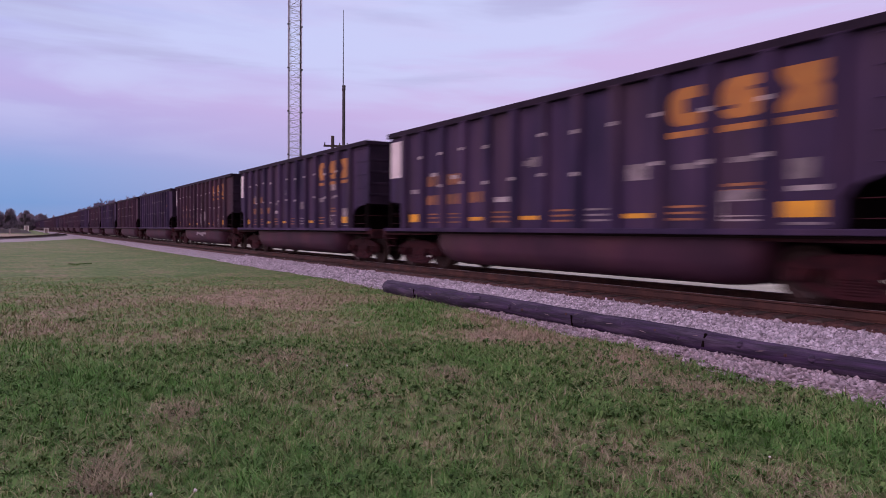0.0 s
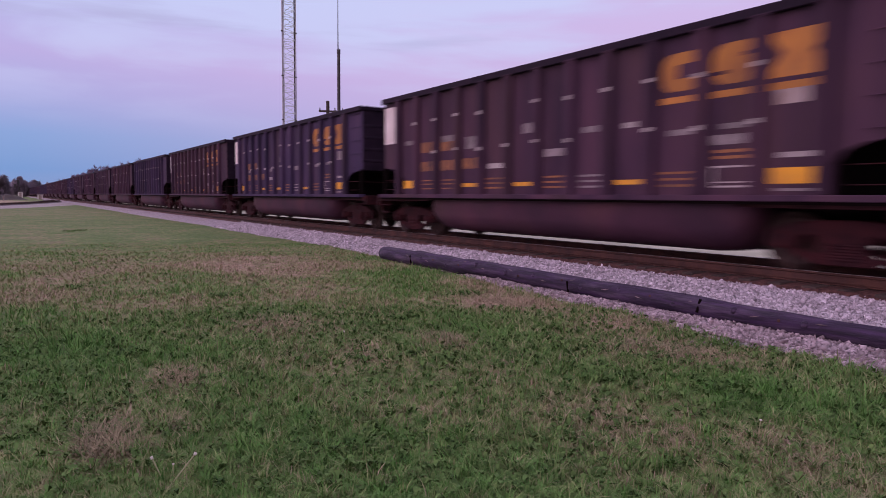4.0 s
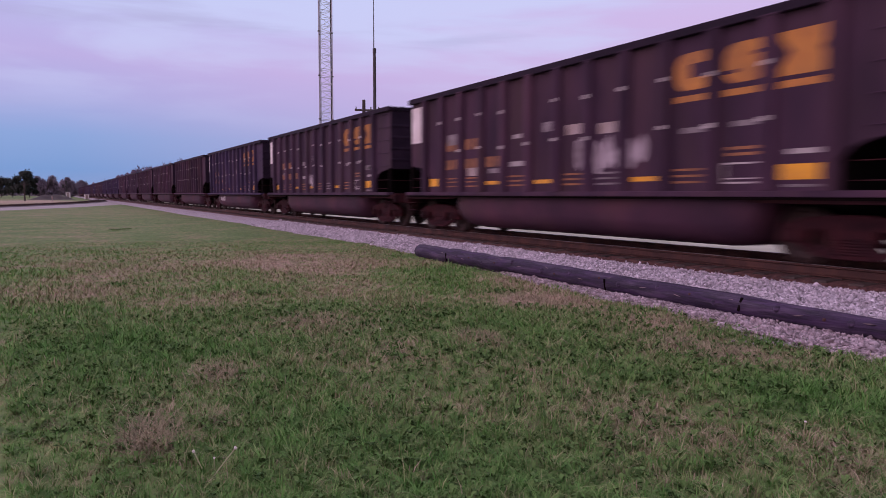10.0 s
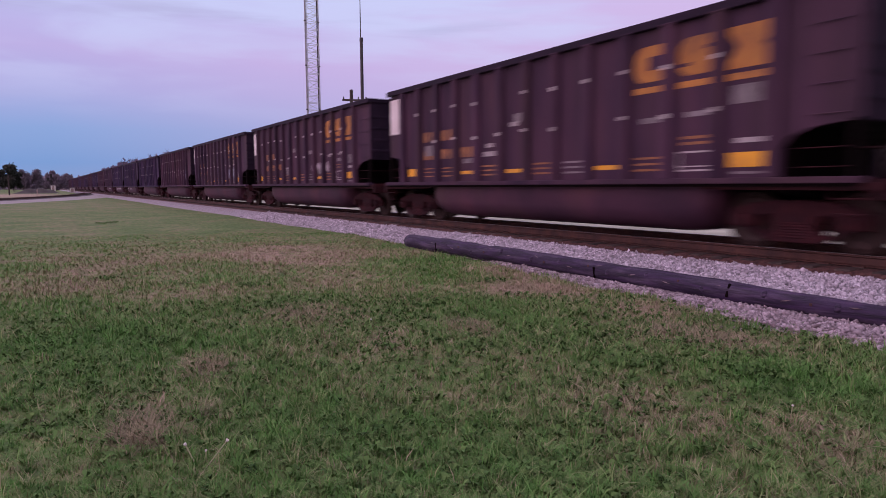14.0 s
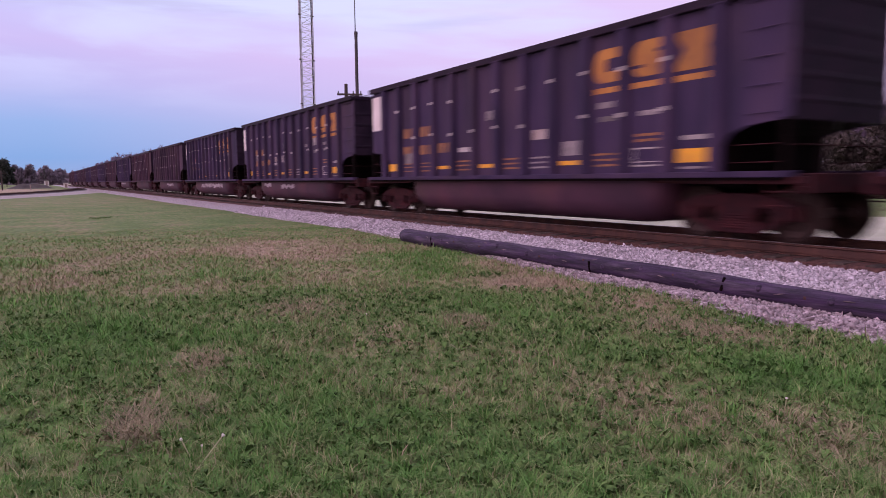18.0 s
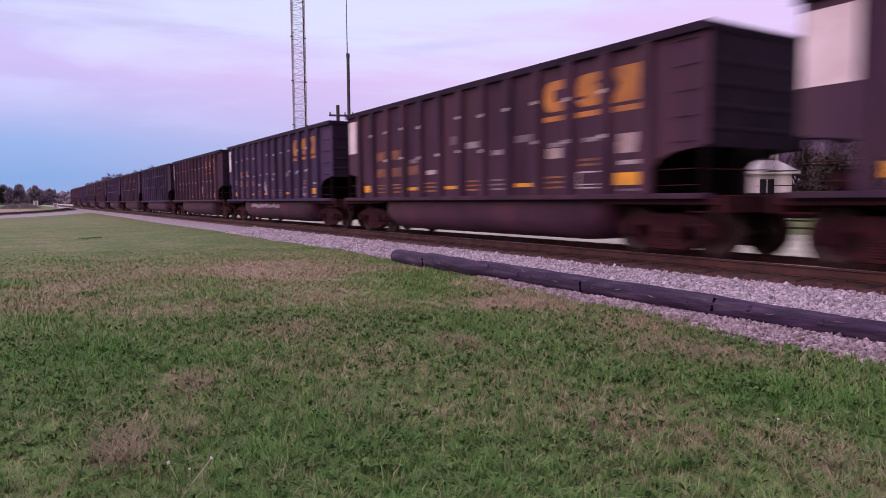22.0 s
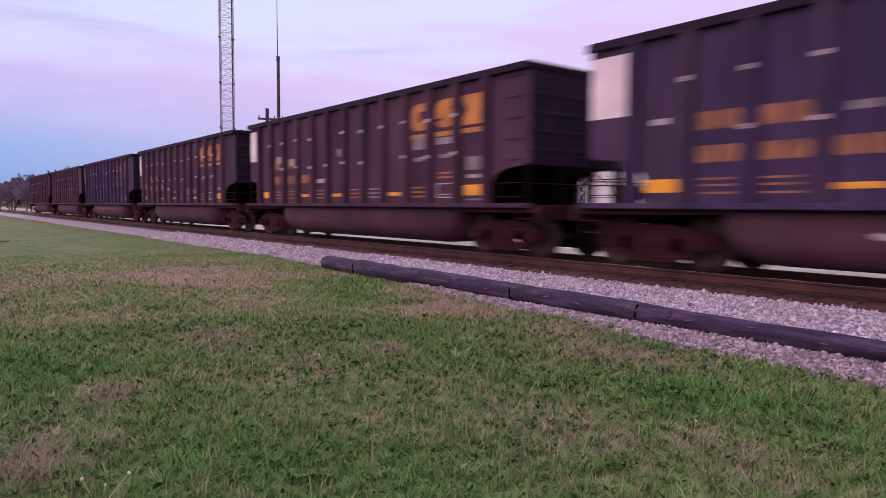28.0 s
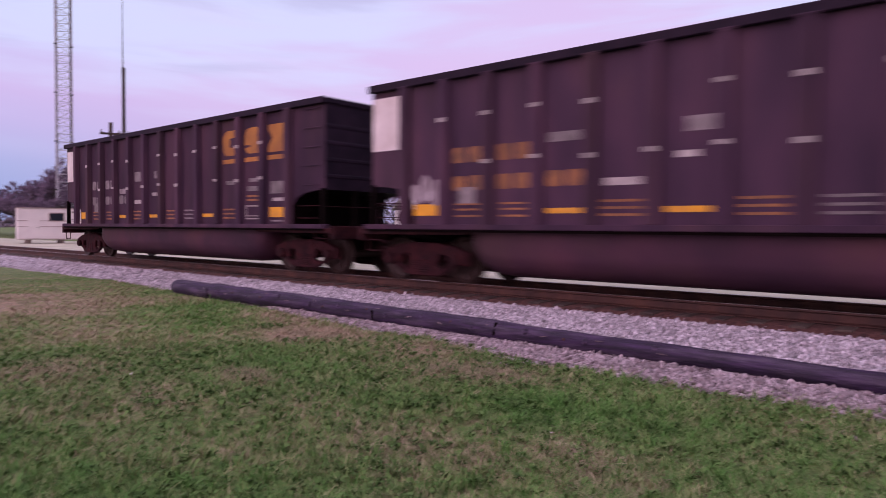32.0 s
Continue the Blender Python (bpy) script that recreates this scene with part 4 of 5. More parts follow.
    plate("small_lettering", -5.9, -5.35, 1.72, 1.80, PALE)
    plate("small_lettering", -5.9, -5.3, 1.22, 1.26, GREY)
    plate("small_lettering", -3.95, -3.3, 2.18, 2.28, GREY)
    plate("small_lettering", -4.9, -4.35, 2.22, 2.31, GREY)
    plate("placard", 0.25, 0.68, 2.52, 2.74, GREY, label="small grey placard")
    # small pale stencil plates on the ribs
    for i, y in enumerate(RIBS[1:-1]):
        for z in (3.08, 2.22):
            if (i * 5 + int(z)) % 7 == 2:
                continue
            lift = 0.03 * ((i * 7) % 3)
            plate("worn_spot", y - 0.084, y + 0.084, z + lift, z + 0.08 + 0.8 * lift, GREY if (i * 3 + int(z)) % 3 == 1 else PALE, -1.543)
    return car


def spray(car, y0, y1, z0, z1, mat, seed, x=-1.408, name="graffiti", label="faded pale graffiti"):
    """Overlapping rounded strokes of spray paint on the sheet or tub."""
    rng = random.Random(seed)
    bm = bmesh.new()
    n = max(3, int((y1 - y0) / 0.3))
    for i in range(n):
        cy = y0 + (y1 - y0) * (i + 0.5) / n
        ry, rz = (y1 - y0) / n * rng.uniform(0.45, 0.6), (z1 - z0) * rng.uniform(0.28, 0.48)
        cz = (z0 + z1) / 2 + rng.uniform(-0.12, 0.12) * (z1 - z0)
        prism(bm, blob(rng, cy, cz, ry, rz), "x", x - 0.002 - 0.0006 * (i % 4), x)
    return part(name, bm, mat, car, label)


PITCH, CARS = 16.18, 34


def tail_y(t):
    """Where the last car's rear end is at t seconds; the train slows a little."""
    return 536.21 - 16.172 * t + 0.005427 * t * t + 0.0000713 * t ** 3


def car_pose(j, t):
    return pose(TRACK, tail_y(t) - PITCH * j - HALF, RAIL_Z)


def build_train():
    cars = [build_car()]
    for j in range(1, CARS):
        cars.append(copy_thing(cars[0], car_pose(j, 0)))
    cars[0].matrix_basis = car_pose(0, 0)
    tone = [1, 1, 0, 2, 1, 0, 2, 0, 1, 0, 1, 2, 0, 0, 0, 1, 2, 1, 1, 1, 0, 2, 1, 2, 1, 0, 1, 0, 1, 0, 1, 0, 0, 2]
    for car, k in zip(cars, tone):
        if k:
            for ob in car.children:
                if ob.data.materials[0] == PAINT[0]:
                    ob.material_slots[0].link = "OBJECT"
                    ob.material_slots[0].material = PAINT[k]
    # the last car's lettering has gone grey
    for ob in cars[0].children:
        if ob.name.startswith("lettering_bar"):
            ob.material_slots[0].link = "OBJECT"
            ob.material_slots[0].material = GREY
    W, B = GRAFFITI, GRAFFITI_BLUE
    tub = -1.371
    for j, y0, y1, z0, z1, mat, x in (
            (30, -1.5, 0.9, 1.2, 2.4, W, 0), (30, -1.2, 1.2, 0.66, 0.95, W, tub), (26, -0.85, -0.2, 1.3, 2.1, W, 0), (24, 3.3, 4.2, 2.0, 2.75, W, 0),
            (21, 0.35, 1.1, 1.4, 2.05, W, 0), (20, 2.3, 3.7, 0.52, 1.0, PALE, tub), (15, -4.9, 1.9, 1.75, 2.35, W, 0), (15, -5.95, -5.1, 1.3, 2.45, B, 0), (16, -4.4, -2.6, 1.4, 2.2, B, 0),
            (13, 2.8, 3.9, 0.7, 1.0, W, tub), (13, -0.6, 1.2, 0.66, 0.95, W, tub), (12, -3.5, 2.5, 0.62, 0.96, W, tub), (11, -2.6, 0.6, 0.66, 0.96, W, tub),
            (9, 0.4, 1.0, 1.3, 2.1, W, 0), (9, -1.0, 3.4, 0.7, 0.98, W, tub), (8, -2.3, -1.3, 1.2, 2.2, W, 0), (5, 1.2, 2.6, 0.66, 0.82, W, tub),
            (2, -2.8, 3.4, 0.70, 0.92, GRAFFITI_RED, tub), (1, 5.4, 6.2, 1.5, 2.15, W, 0), (22, -2.5, -0.4, 1.5, 2.3, W, 0), (17, -3.4, -1.4, 1.6, 2.1, W, 0)):
        spray(cars[j], y0, y1, z0, z1, mat, j + 7, x or -1.408,
              label="red graffiti on the belly" if mat is GRAFFITI_RED else "pale blue graffiti" if mat is B else "faded pale graffiti")
    # squares of touched-up paint and old stencils, which differ from car to car
    rng = random.Random(77)
    sizes = [mesh_of("paint_patch", boxed(-0.003, 0.0, -w / 2, w / 2, -h / 2, h / 2), m) for w, h, m in
             ((0.5, 0.3, GREY), (0.42, 0.12, GREY), (0.38, 0.30, GREY), (0.3, 0.1, PALE), (0.6, 0.16, GREY), (0.46, 0.22, TRIM))]
    for car in cars:
        for k in rng.sample(range(13), rng.randint(4, 8)):
            piece("paint_patch", rng.choice(sizes), car, pose(-1.4025 - 0.0006 * rng.randint(0, 3), RIBS[k] - 0.515 if k < 12 else -5.55, rng.choice((1.7, 2.05, 2.2, 2.5, 2.62, 2.45))))
    # the last car carries an end-of-train lamp box on its coupler
    part("rear_marker", soften(boxed(-0.14, 0.14, 7.98, 8.12, 0.98, 1.42), 0.02), MAST, cars[0], "dark end-of-train marker box")
    return cars


TRAIN = build_train()


# ---- masts and poles beyond the train ----
def build_tower(x, y, height=62.0, face=2.1, section=6.1):
    tower = thing("lattice_tower", "grey steel lattice radio tower with cross bracing", "tower", pose(x, y, 0, 0, 0, 8))
    legs = [(face * 0.577 * math.cos(radians(a)), face * 0.577 * math.sin(radians(a))) for a in (210, 330, 90)]
    for lx, ly in legs:
        part("leg", bar(bmesh.new(), (lx, ly, 0), (lx, ly, height), 0.075, 8), STEEL, tower)
    step = section / 6
    brace = [bmesh.new() for _ in range(3)]
    horiz = mesh_of("collar", lathe(bmesh.new(), [(0.14, -0.08), (0.16, -0.06), (0.16, 0.06), (0.14, 0.08)], "z", 8), MAST)
    n = int(height / step)
    for i in range(n):
        z = i * step
        for k in range(3):
            (ax, ay), (bx, by) = legs[k], legs[(k + 1) % 3]
            if i % 2:
                ax, ay, bx, by = bx, by, ax, ay
            bar(brace[k], (ax, ay, z), (bx, by, z + step), 0.032, 4)
            bar(brace[k], (ax, ay, z), (bx, by, z), 0.032, 4)
    for b in brace:
        part("bracing", b, STEEL, tower)
    for i in range(int(height / section) + 1):
        for lx, ly in legs:
            piece("collar", horiz, tower, pose(lx, ly, i * section))
    part("feed_line", bar(bmesh.new(), (legs[1][0] - 0.12, legs[1][1] + 0.15, 0), (legs[1][0] - 0.12, legs[1][1] + 0.15, height), 0.10, 6), MAST, tower, "bundle of dark cables up one leg")
    part("ladder", bar(bmesh.new(), (legs[2][0], legs[2][1] - 0.3, 0), (legs[2][0], legs[2][1] - 0.3, height), 0.05, 6), STEEL, tower)


def build_masts():
    build_tower(33.9, 94.05)
    mast = thing("antenna_mast", "dark steel monopole with a thin whip aerial", "mast", pose(24.36, 54.83, 0))
    part("pole", bar(bmesh.new(), (0, 0, 0), (0, 0, 13.9), 0.16, 14, 0.13), MAST, mast)
    part("collar", bar(bmesh.new(), (0, 0, 13.7), (0, 0, 14.1), 0.15, 12), MAST, mast)
    part("whip", bar(bmesh.new(), (-0.06, 0, 13.9), (-0.06, 0, 20.6), 0.05, 8, 0.018), MAST, mast, "slender whip aerial")
    up = thing("utility_pole", "dark wooden utility pole with a crossarm and insulators", "pole", pose(21.6, 50.75, 0, 0, 0, -20))
    part("pole", bar(bmesh.new(), (0, 0, 0), (0, 0, 9.05), 0.17, 12, 0.13), TIMBER, up)
    part("crossarm", soften(boxed(-0.72, 1.25, -0.18, -0.08, 8.15, 8.3), 0.01), TIMBER, up)
    ins = mesh_of("insulator", lathe(bmesh.new(), [(0.03, 0), (0.06, 0.06), (0.03, 0.1), (0.055, 0.16), (0.02, 0.2)], "z", 10), MAST)
    for x in (-0.62, 0.55, 1.15):
        piece("insulator", ins, up, pose(x, -0.13, 8.3))
    part("pole_cap", bar(bmesh.new(), (0.5, -0.13, 8.32), (1.9, -0.13, 8.12), 0.02, 6), MAST, up, "sagging wire end")


build_masts()


# ---- houses, trailer and cars on the far side ----
def build_house(name, label, at, w, d, h, roof_h, windows):
    house = thing(name, label, "house", at)
    for x0, x1, y0, y1 in ((-w / 2, w / 2, -d / 2, -d / 2 + 0.15), (-w / 2, w / 2, d / 2 - 0.15, d / 2), (-w / 2, -w / 2 + 0.15, -d / 2 + 0.15, d / 2 - 0.15), (w / 2 - 0.15, w / 2, -d / 2 + 0.15, d / 2 - 0.15)):
        part("wall", boxed(x0, x1, y0, y1, 0, h), SIDING, house)
    board = mesh_of("siding_board", boxed(-w / 2 - 0.01, w / 2 + 0.01, -d / 2 - 0.022, -d / 2 - 0.002, 0, 0.196), SIDING)
    for i in range(int(h / 0.2)):
        piece("siding_board", board, house, pose(0, 0, 0.05 + 0.2 * i))
    part("roof", prism(bmesh.new(), [(-d / 2 - 0.4, h), (0, h + roof_h), (d / 2 + 0.4, h), (d / 2 + 0.4, h + 0.12), (0, h + roof_h + 0.14), (-d / 2 - 0.4, h + 0.12)], "x", -w / 2 - 0.35, w / 2 + 0.35), ROOF, house)
    for sx in (-1, 1):
        part("fascia", boxed(-w / 2 - 0.35, w / 2 + 0.35, sx * (d / 2 + 0.42) - 0.02, sx * (d / 2 + 0.42) + 0.02, h - 0.06, h + 0.16), SIDING, house, "white painted fascia")
        part("gable", prism(bmesh.new(), [(-d / 2, h), (d / 2, h), (0, h + roof_h)], "x", sx * w / 2 - 0.1, sx * w / 2 - 0.002), SIDING, house)
    for x, z, ww, wh in windows:
        win = part("window", boxed(x - ww / 2, x + ww / 2, -d / 2 - 0.05, -d / 2 - 0.03, z, z + wh), GLASS, house, "dark window")
        for a in ((x - ww / 2 - 0.08, x - ww / 2, z - 0.08, z + wh + 0.08), (x + ww / 2, x + ww / 2 + 0.08, z - 0.08, z + wh + 0.08), (x - ww / 2, x + ww / 2, z + wh, z + wh + 0.08), (x - ww / 2, x + ww / 2, z - 0.08, z), (x - 0.03, x + 0.03, z, z + wh)):
            part("window_frame", boxed(a[0], a[1], -d / 2 - 0.08, -d / 2 - 0.025, a[2], a[3]), SIDING, win)
    return house


build_house("small_house", "low white house with a pale gable roof and white framed windows", pose(41.82, 30.43, 0.0, 0, 0, -29.3), 7.2, 5.0, 3.1, 0.85,
            [(-2.55, 1.0, 0.75, 1.75), (-0.75, 1.0, 0.55, 1.75), (1.9, 1.1, 1.0, 1.6)])


def build_shed(at, w, hgt):
    shed = thing("white_shed", "plain white shed with a low roof behind parked cars", "shed", at)
    part("body", soften(boxed(-w / 2, w / 2, -2, 2, 0, hgt), 0.03), SIDING, shed)
    part("roof", prism(bmesh.new(), [(-2.3, hgt), (0, hgt + 0.8), (2.3, hgt), (2.3, hgt + 0.1), (0, hgt + 0.92), (-2.3, hgt + 0.1)], "x", -w / 2 - 0.2, w / 2 + 0.2), ROOF, shed)
    part("door", boxed(-0.6, 0.6, -2.04, -2.004, 0.05, 2.1), TRIM, shed)


build_shed(pose(32.0, 141.0, 0, 0, 0, -13), 6.0, 2.6)
build_shed(pose(40.6, 38.0, 0, 0, 0, -29.3), 2.6, 3.0)


def build_trailer():
    t = thing("site_trailer", "white office trailer with a small window, door and rust-stained seams", "trailer", pose(22.6, 63.2, 0, 0, 0, -14))
    w, d, h = 6.4, 2.6, 2.95
    part("body", soften(boxed(-w / 2, w / 2, -d / 2, d / 2, 0.35, h), 0.04), SIDING, t)
    part("roof_lip", boxed(-w / 2 - 0.05, w / 2 + 0.05, -d / 2 - 0.05, d / 2 + 0.05, h, h + 0.07), TRIM, t)
    for z in (0.38, 1.42, 1.9):
        part("seam", boxed(-w / 2 + 0.02, w / 2 - 0.02, -d / 2 - 0.025, -d / 2 - 0.003, z, z + 0.05), TRIM, t, "rust-stained seam")
    win = part("window", boxed(-0.9, 0.1, -d / 2 - 0.035, -d / 2 - 0.015, 1.95, 2.55), GLASS, t, "dark window")
    part("window_frame", boxed(-0.98, 0.18, -d / 2 - 0.03, -d / 2 - 0.004, 1.88, 2.62), TRIM, win)
    door = part("door", boxed(-2.5, -1.6, -d / 2 - 0.03, -d / 2 - 0.004, 0.45, 2.3), SIDING, t)
    part("handle", boxed(-1.78, -1.72, -d / 2 - 0.06, -d / 2 - 0.03, 1.3, 1.42), MAST, door)
    for x in (-2.4, 0.0, 2.4):
        part("pier", boxed(x - 0.2, x + 0.2, -0.9, 0.9, -0.02, 0.35), TRIM, t)
    part("air_conditioner", soften(boxed(2.0, 2.7, -d / 2 - 0.35, -d / 2, 1.7, 2.2), 0.03), TRIM, t)


build_trailer()


def build_sedan(at, paint, label, lit=False, tall=False):
    car = thing("parked_car", label, "car", at, "parked cars by the trees")
    roof = 1.75 if tall else 1.45
    side = [(-2.2, 0.35), (-2.25, 0.75), (-1.9, 0.92), (-1.15, 0.98), (-0.55, roof), (1.2, roof), (1.9, 1.02), (2.2, 0.95), (2.25, 0.4)]
    part("body", soften(prism(bmesh.new(), side, "x", -0.87, 0.87), 0.06, 2), paint, car)
    part("side_glass", prism(bmesh.new(), [(-0.98, 1.02), (-0.5, roof - 0.1), (1.1, roof - 0.1), (1.6, 1.05)], "x", -0.885, 0.885), GLASS, car)
    tyre = mesh_of("tyre", soften(lathe(bmesh.new(), [(0.2, -0.1), (0.32, -0.1), (0.32, 0.1), (0.2, 0.1)], "x", 18), 0.02), TYRE)
    rim = mesh_of("rim", lathe(bmesh.new(), [(0.19, -0.105), (0.1, -0.09), (0.1, 0.09), (0.19, 0.105)], "x", 14), BARE)
    for x in (-0.8, 0.8):
        for y in (-1.35, 1.35):
            w = piece("wheel", tyre, car, pose(x, y, 0.32))
            piece("rim", rim, w)
    for x in (-0.62, 0.62):
        part("headlight", soften(boxed(x - 0.18, x + 0.18, -2.29, -2.2, 0.66, 0.8), 0.02), LAMP if lit else BARE, car, "lit headlight" if lit else "")


build_sedan(pose(23.0, 168.0, 0.03, 0, 0, 5), SILVER, "silver saloon car with its headlights on", lit=True)
build_sedan(pose(26.0, 127.0, 0.03, 0, 0, 70), SILVER, "silver car parked by bare trees", tall=True)
build_sedan(pose(30.2, 129.0, 0.0, 0, 0, 20), CARBLUE, "dark blue car parked by bare trees")
build_sedan(pose(33.2, 126.0, 0.0, 0, 0, 100), SILVER, "pale car parked by bare trees", tall=True)


# ---- trees ----
def bare_tree(rng, height, spread, forks=5, twigs=1, thick=0.016):
    """Trunk and limbs as one mesh, and a haze of fine twigs as another."""
    limbs, fine = bmesh.new(), []
    bar(limbs, (0, 0, 0), (0.05, 0.02, height * 0.3), height * 0.022, 8, height * 0.015)
    tips = []

    def grow(p, d, length, r, depth):
        q = p + d * length
        if depth > 1:
            bar(limbs, p, q, r, 5 if depth > 2 else 4, r * 0.62)
        else:
            fine.append((p, q, r))
        if depth == 0:
            return
        for _ in range(3 if depth > 1 else 4 + twigs):
            a = Vector((rng.gauss(0, 1), rng.gauss(0, 1), rng.gauss(0.35, 0.6))).normalized()
            nd = (d + a * (0.62 + 0.1 * spread)).normalized()
            grow(q - d * length * rng.uniform(0, 0.35), nd, length * rng.uniform(0.58, 0.8), r * 0.6, depth - 1)
    for i in range(forks):
        a = 2 * math.pi * (i + rng.random() * 0.6) / forks
        d = Vector((math.cos(a) * 0.55 * spread, math.sin(a) * 0.55 * spread, 1)).normalized()
        grow(Vector((0.05, 0.02, height * rng.uniform(0.2, 0.3))), d, height * rng.uniform(0.2, 0.27), height * 0.010, 4)
    tw = bmesh.new()
    for p, q, r in fine:
        s = max(r, thick)
        side = (q - p).cross(Vector((rng.uniform(-1, 1), rng.uniform(-1, 1), 0.3))).normalized() * s
        up = (q - p).cross(side).normalized() * s
        a, b, c, e = tw.verts.new(p + side), tw.verts.new(p - side), tw.verts.new(p + up), tw.verts.new(q)
        tw.faces.new((a, b, e))
        tw.faces.new((b, c, e))
        tw.faces.new((c, a, e))
    return limbs, tw


def leafy_tree(rng, height, wide, clumps=420, leaf=0.35, low=0.25, cone=0.0):
    """Tapered trunk and limbs, and an uneven crown of many small leaf tufts with gaps."""
    limbs = bmesh.new()
    bar(limbs, (0, 0, 0), (0.1, 0, height * 0.85), height * 0.024, 9, height * 0.006)
    lobes = []
    for i in range(13):
        a, u = rng.uniform(0, 6.28), rng.uniform(low, 0.95)
        rr = wide * (1 - cone * u) * (1.1 - 0.5 * abs(u - 0.55)) * rng.uniform(0.35, 0.8)
        c = Vector((rr * math.cos(a), rr * math.sin(a), height * u))
        bar(limbs, (0.05, 0, height * max(0.12, u - 0.22)), c, height * 0.008, 5, height * 0.003)
        lobes.append((c, wide * rng.uniform(0.22, 0.45) * (1 - 0.5 * cone * u)))
    crown = bmesh.new()
    for _ in range(clumps):
        c, r = rng.choice(lobes)
        d = Vector((rng.gauss(0, 1), rng.gauss(0, 1), rng.gauss(0, 0.7))).normalized() * r * rng.uniform(0.45, 1.08)
        p = c + d
        for _ in range(4):
            u = Vector((rng.gauss(0, 1), rng.gauss(0, 1), rng.gauss(0, 1))).normalized() * leaf * rng.uniform(0.6, 1.3)
            v = u.cross(Vector((rng.gauss(0, 1), rng.gauss(0, 1), rng.gauss(0, 1)))).normalized() * leaf * rng.uniform(0.4, 0.7)
            o = p + Vector((rng.gauss(0, 1), rng.gauss(0, 1), rng.gauss(0, 1))) * leaf * 0.7
            crown.faces.new([crown.verts.new(o + w) for w in (u, v, -u, -v)])
    return limbs, crown


def plant(name, kinds, spots, label, group, trunk_mat, crown_mat, crown_name):
    made = {}
    for i, (x, y, s, k) in enumerate(spots):
        at = pose(x, y, -0.05, 0, 0, (i * 137) % 360)
        if k not in made:
            limbs, crown = kinds[k]()
            t = thing(name, label, "tree", at, group)
            part("trunk", limbs, trunk_mat, t)
            tagged(part(crown_name, crown, crown_mat, t), kind="stuff")
            made[k] = t
        else:
            t = copy_thing(made[k], at)
        t.scale = (s, s, s)


def build_trees():
    R = random.Random
    bare = [lambda: bare_tree(R(1), 5.9, 1.7, 10, 9, 0.026), lambda: bare_tree(R(2), 6.2, 1.6, 10, 9, 0.026), lambda: bare_tree(R(3), 5.6, 1.8, 11, 9, 0.026), lambda: bare_tree(R(4), 6.2, 1.7, 12, 10, 0.032)]
    orchard = [(16.6 + 0.5 * (i % 3), 70 + 12.2 * i, 0.95 + 0.07 * ((i * 3) % 4) + 0.02 * i, i % 3) for i in range(16)]
    orchard += [(28 + 2.3 * i, 108 + (i * 7) % 16, 1.15 + 0.12 * (i % 3), i % 3) for i in range(8)]
    orchard += [(29.0 + 3.0 * i, 92 + (i * 5) % 9, 1.1 + 0.1 * (i % 3), (i + 1) % 3) for i in range(5)]
    orchard += [(29.2, 157, 1.95, 3), (29.6, 148, 1.8, 3), (27.0, 176, 1.85, 3), (25.4, 198, 1.9, 3), (24.8, 229, 1.9, 3), (24.5, 262, 1.85, 3), (24.0, 285, 1.8, 3),
                (38.5, 103, 2.0, 3), (36.0, 107, 1.9, 2), (40.5, 108, 2.0, 0)]
    orchard += [(33 + 2.6 * i, 130 + (i * 5) % 12, 1.55 + 0.1 * (i % 3), (i + 2) % 3) for i in range(9)]
    orchard += [(70 + 1.1 * i, 54 - 3.4 * i, 1.75 + 0.12 * (i % 3), (i + 1) % 3) for i in range(11)]
    orchard += [(75 + 1.2 * i, 52 - 3.6 * i, 2.0 + 0.12 * (i % 3), i % 3) for i in range(11)]
    orchard += [(60 + 1.6 * i, 60 - 4.2 * i, 1.35 + 0.15 * (i % 3), i % 3) for i in range(14)]
    plant("bare_tree", bare, orchard, "leafless grey-brown tree with a dense crown of twigs", "bare trees by the road", BARK, TWIG, "crown")
    tall = [lambda: bare_tree(R(11), 12, 0.9, 5, 2, 0.03), lambda: bare_tree(R(12), 13, 1.1, 5, 2, 0.03)]
    row = [(29 + (i * 7) % 6, 166 + 17 * i, 0.83 + 0.05 * ((i * 5) % 4), i % 2) for i in range(24)] + [(23.0, 128.0, 0.72, 1), (20.0, 135.0, 0.65, 0)]
    plant("tall_bare_tree", tall, row, "tall leafless tree beyond the train", "bare trees along the line", BARK, TWIG, "crown")
    green = [lambda: leafy_tree(R(21), 12, 4.6, 1300, 0.42), lambda: leafy_tree(R(22), 10, 4.4, 1200, 0.42, 0.3), lambda: leafy_tree(R(23), 13, 3.6, 1700, 0.34, 0.2, 0.5)]
    spots = [(-10.2, 300, 0.9, 0), (-8.8, 305, 0.7, 1), (-15.4, 330, 0.75, 1), (-18.6, 320, 0.7, 0), (-23, 340, 0.7, 1), (-32, 300, 0.8, 0), (35.0, 330, 0.9, 0), (34, 250, 0.95, 1), (33.0, 146, 0.87, 2),
             (62, 22, 1.0, 2), (66, 15, 0.95, 0), (58, 9, 1.05, 2), (70, 28, 0.9, 1), (64, 3, 1.0, 0), (72, 9, 1.1, 2)]
    haze = [lambda: leafy_tree(R(41), 12, 5.0, 1500, 0.5, 0.15), lambda: leafy_tree(R(42), 10, 5.2, 1500, 0.5, 0.12)]
    far = [(-6.5, 350, 0.72, 0), (-3.0, 345, 0.85, 1), (-1.0, 362, 0.62, 0), (0.9, 420, 0.6, 1), (5.2, 400, 0.78, 0), (8.4, 420, 0.8, 1), (11.5, 440, 0.72, 0), (14.5, 460, 0.8, 1)]
    plant("distant_tree", haze, far, "grey-violet tree far down the line with haze tinted into its colour", "distant trees", BARK, HAZED_WOOD, "crown")
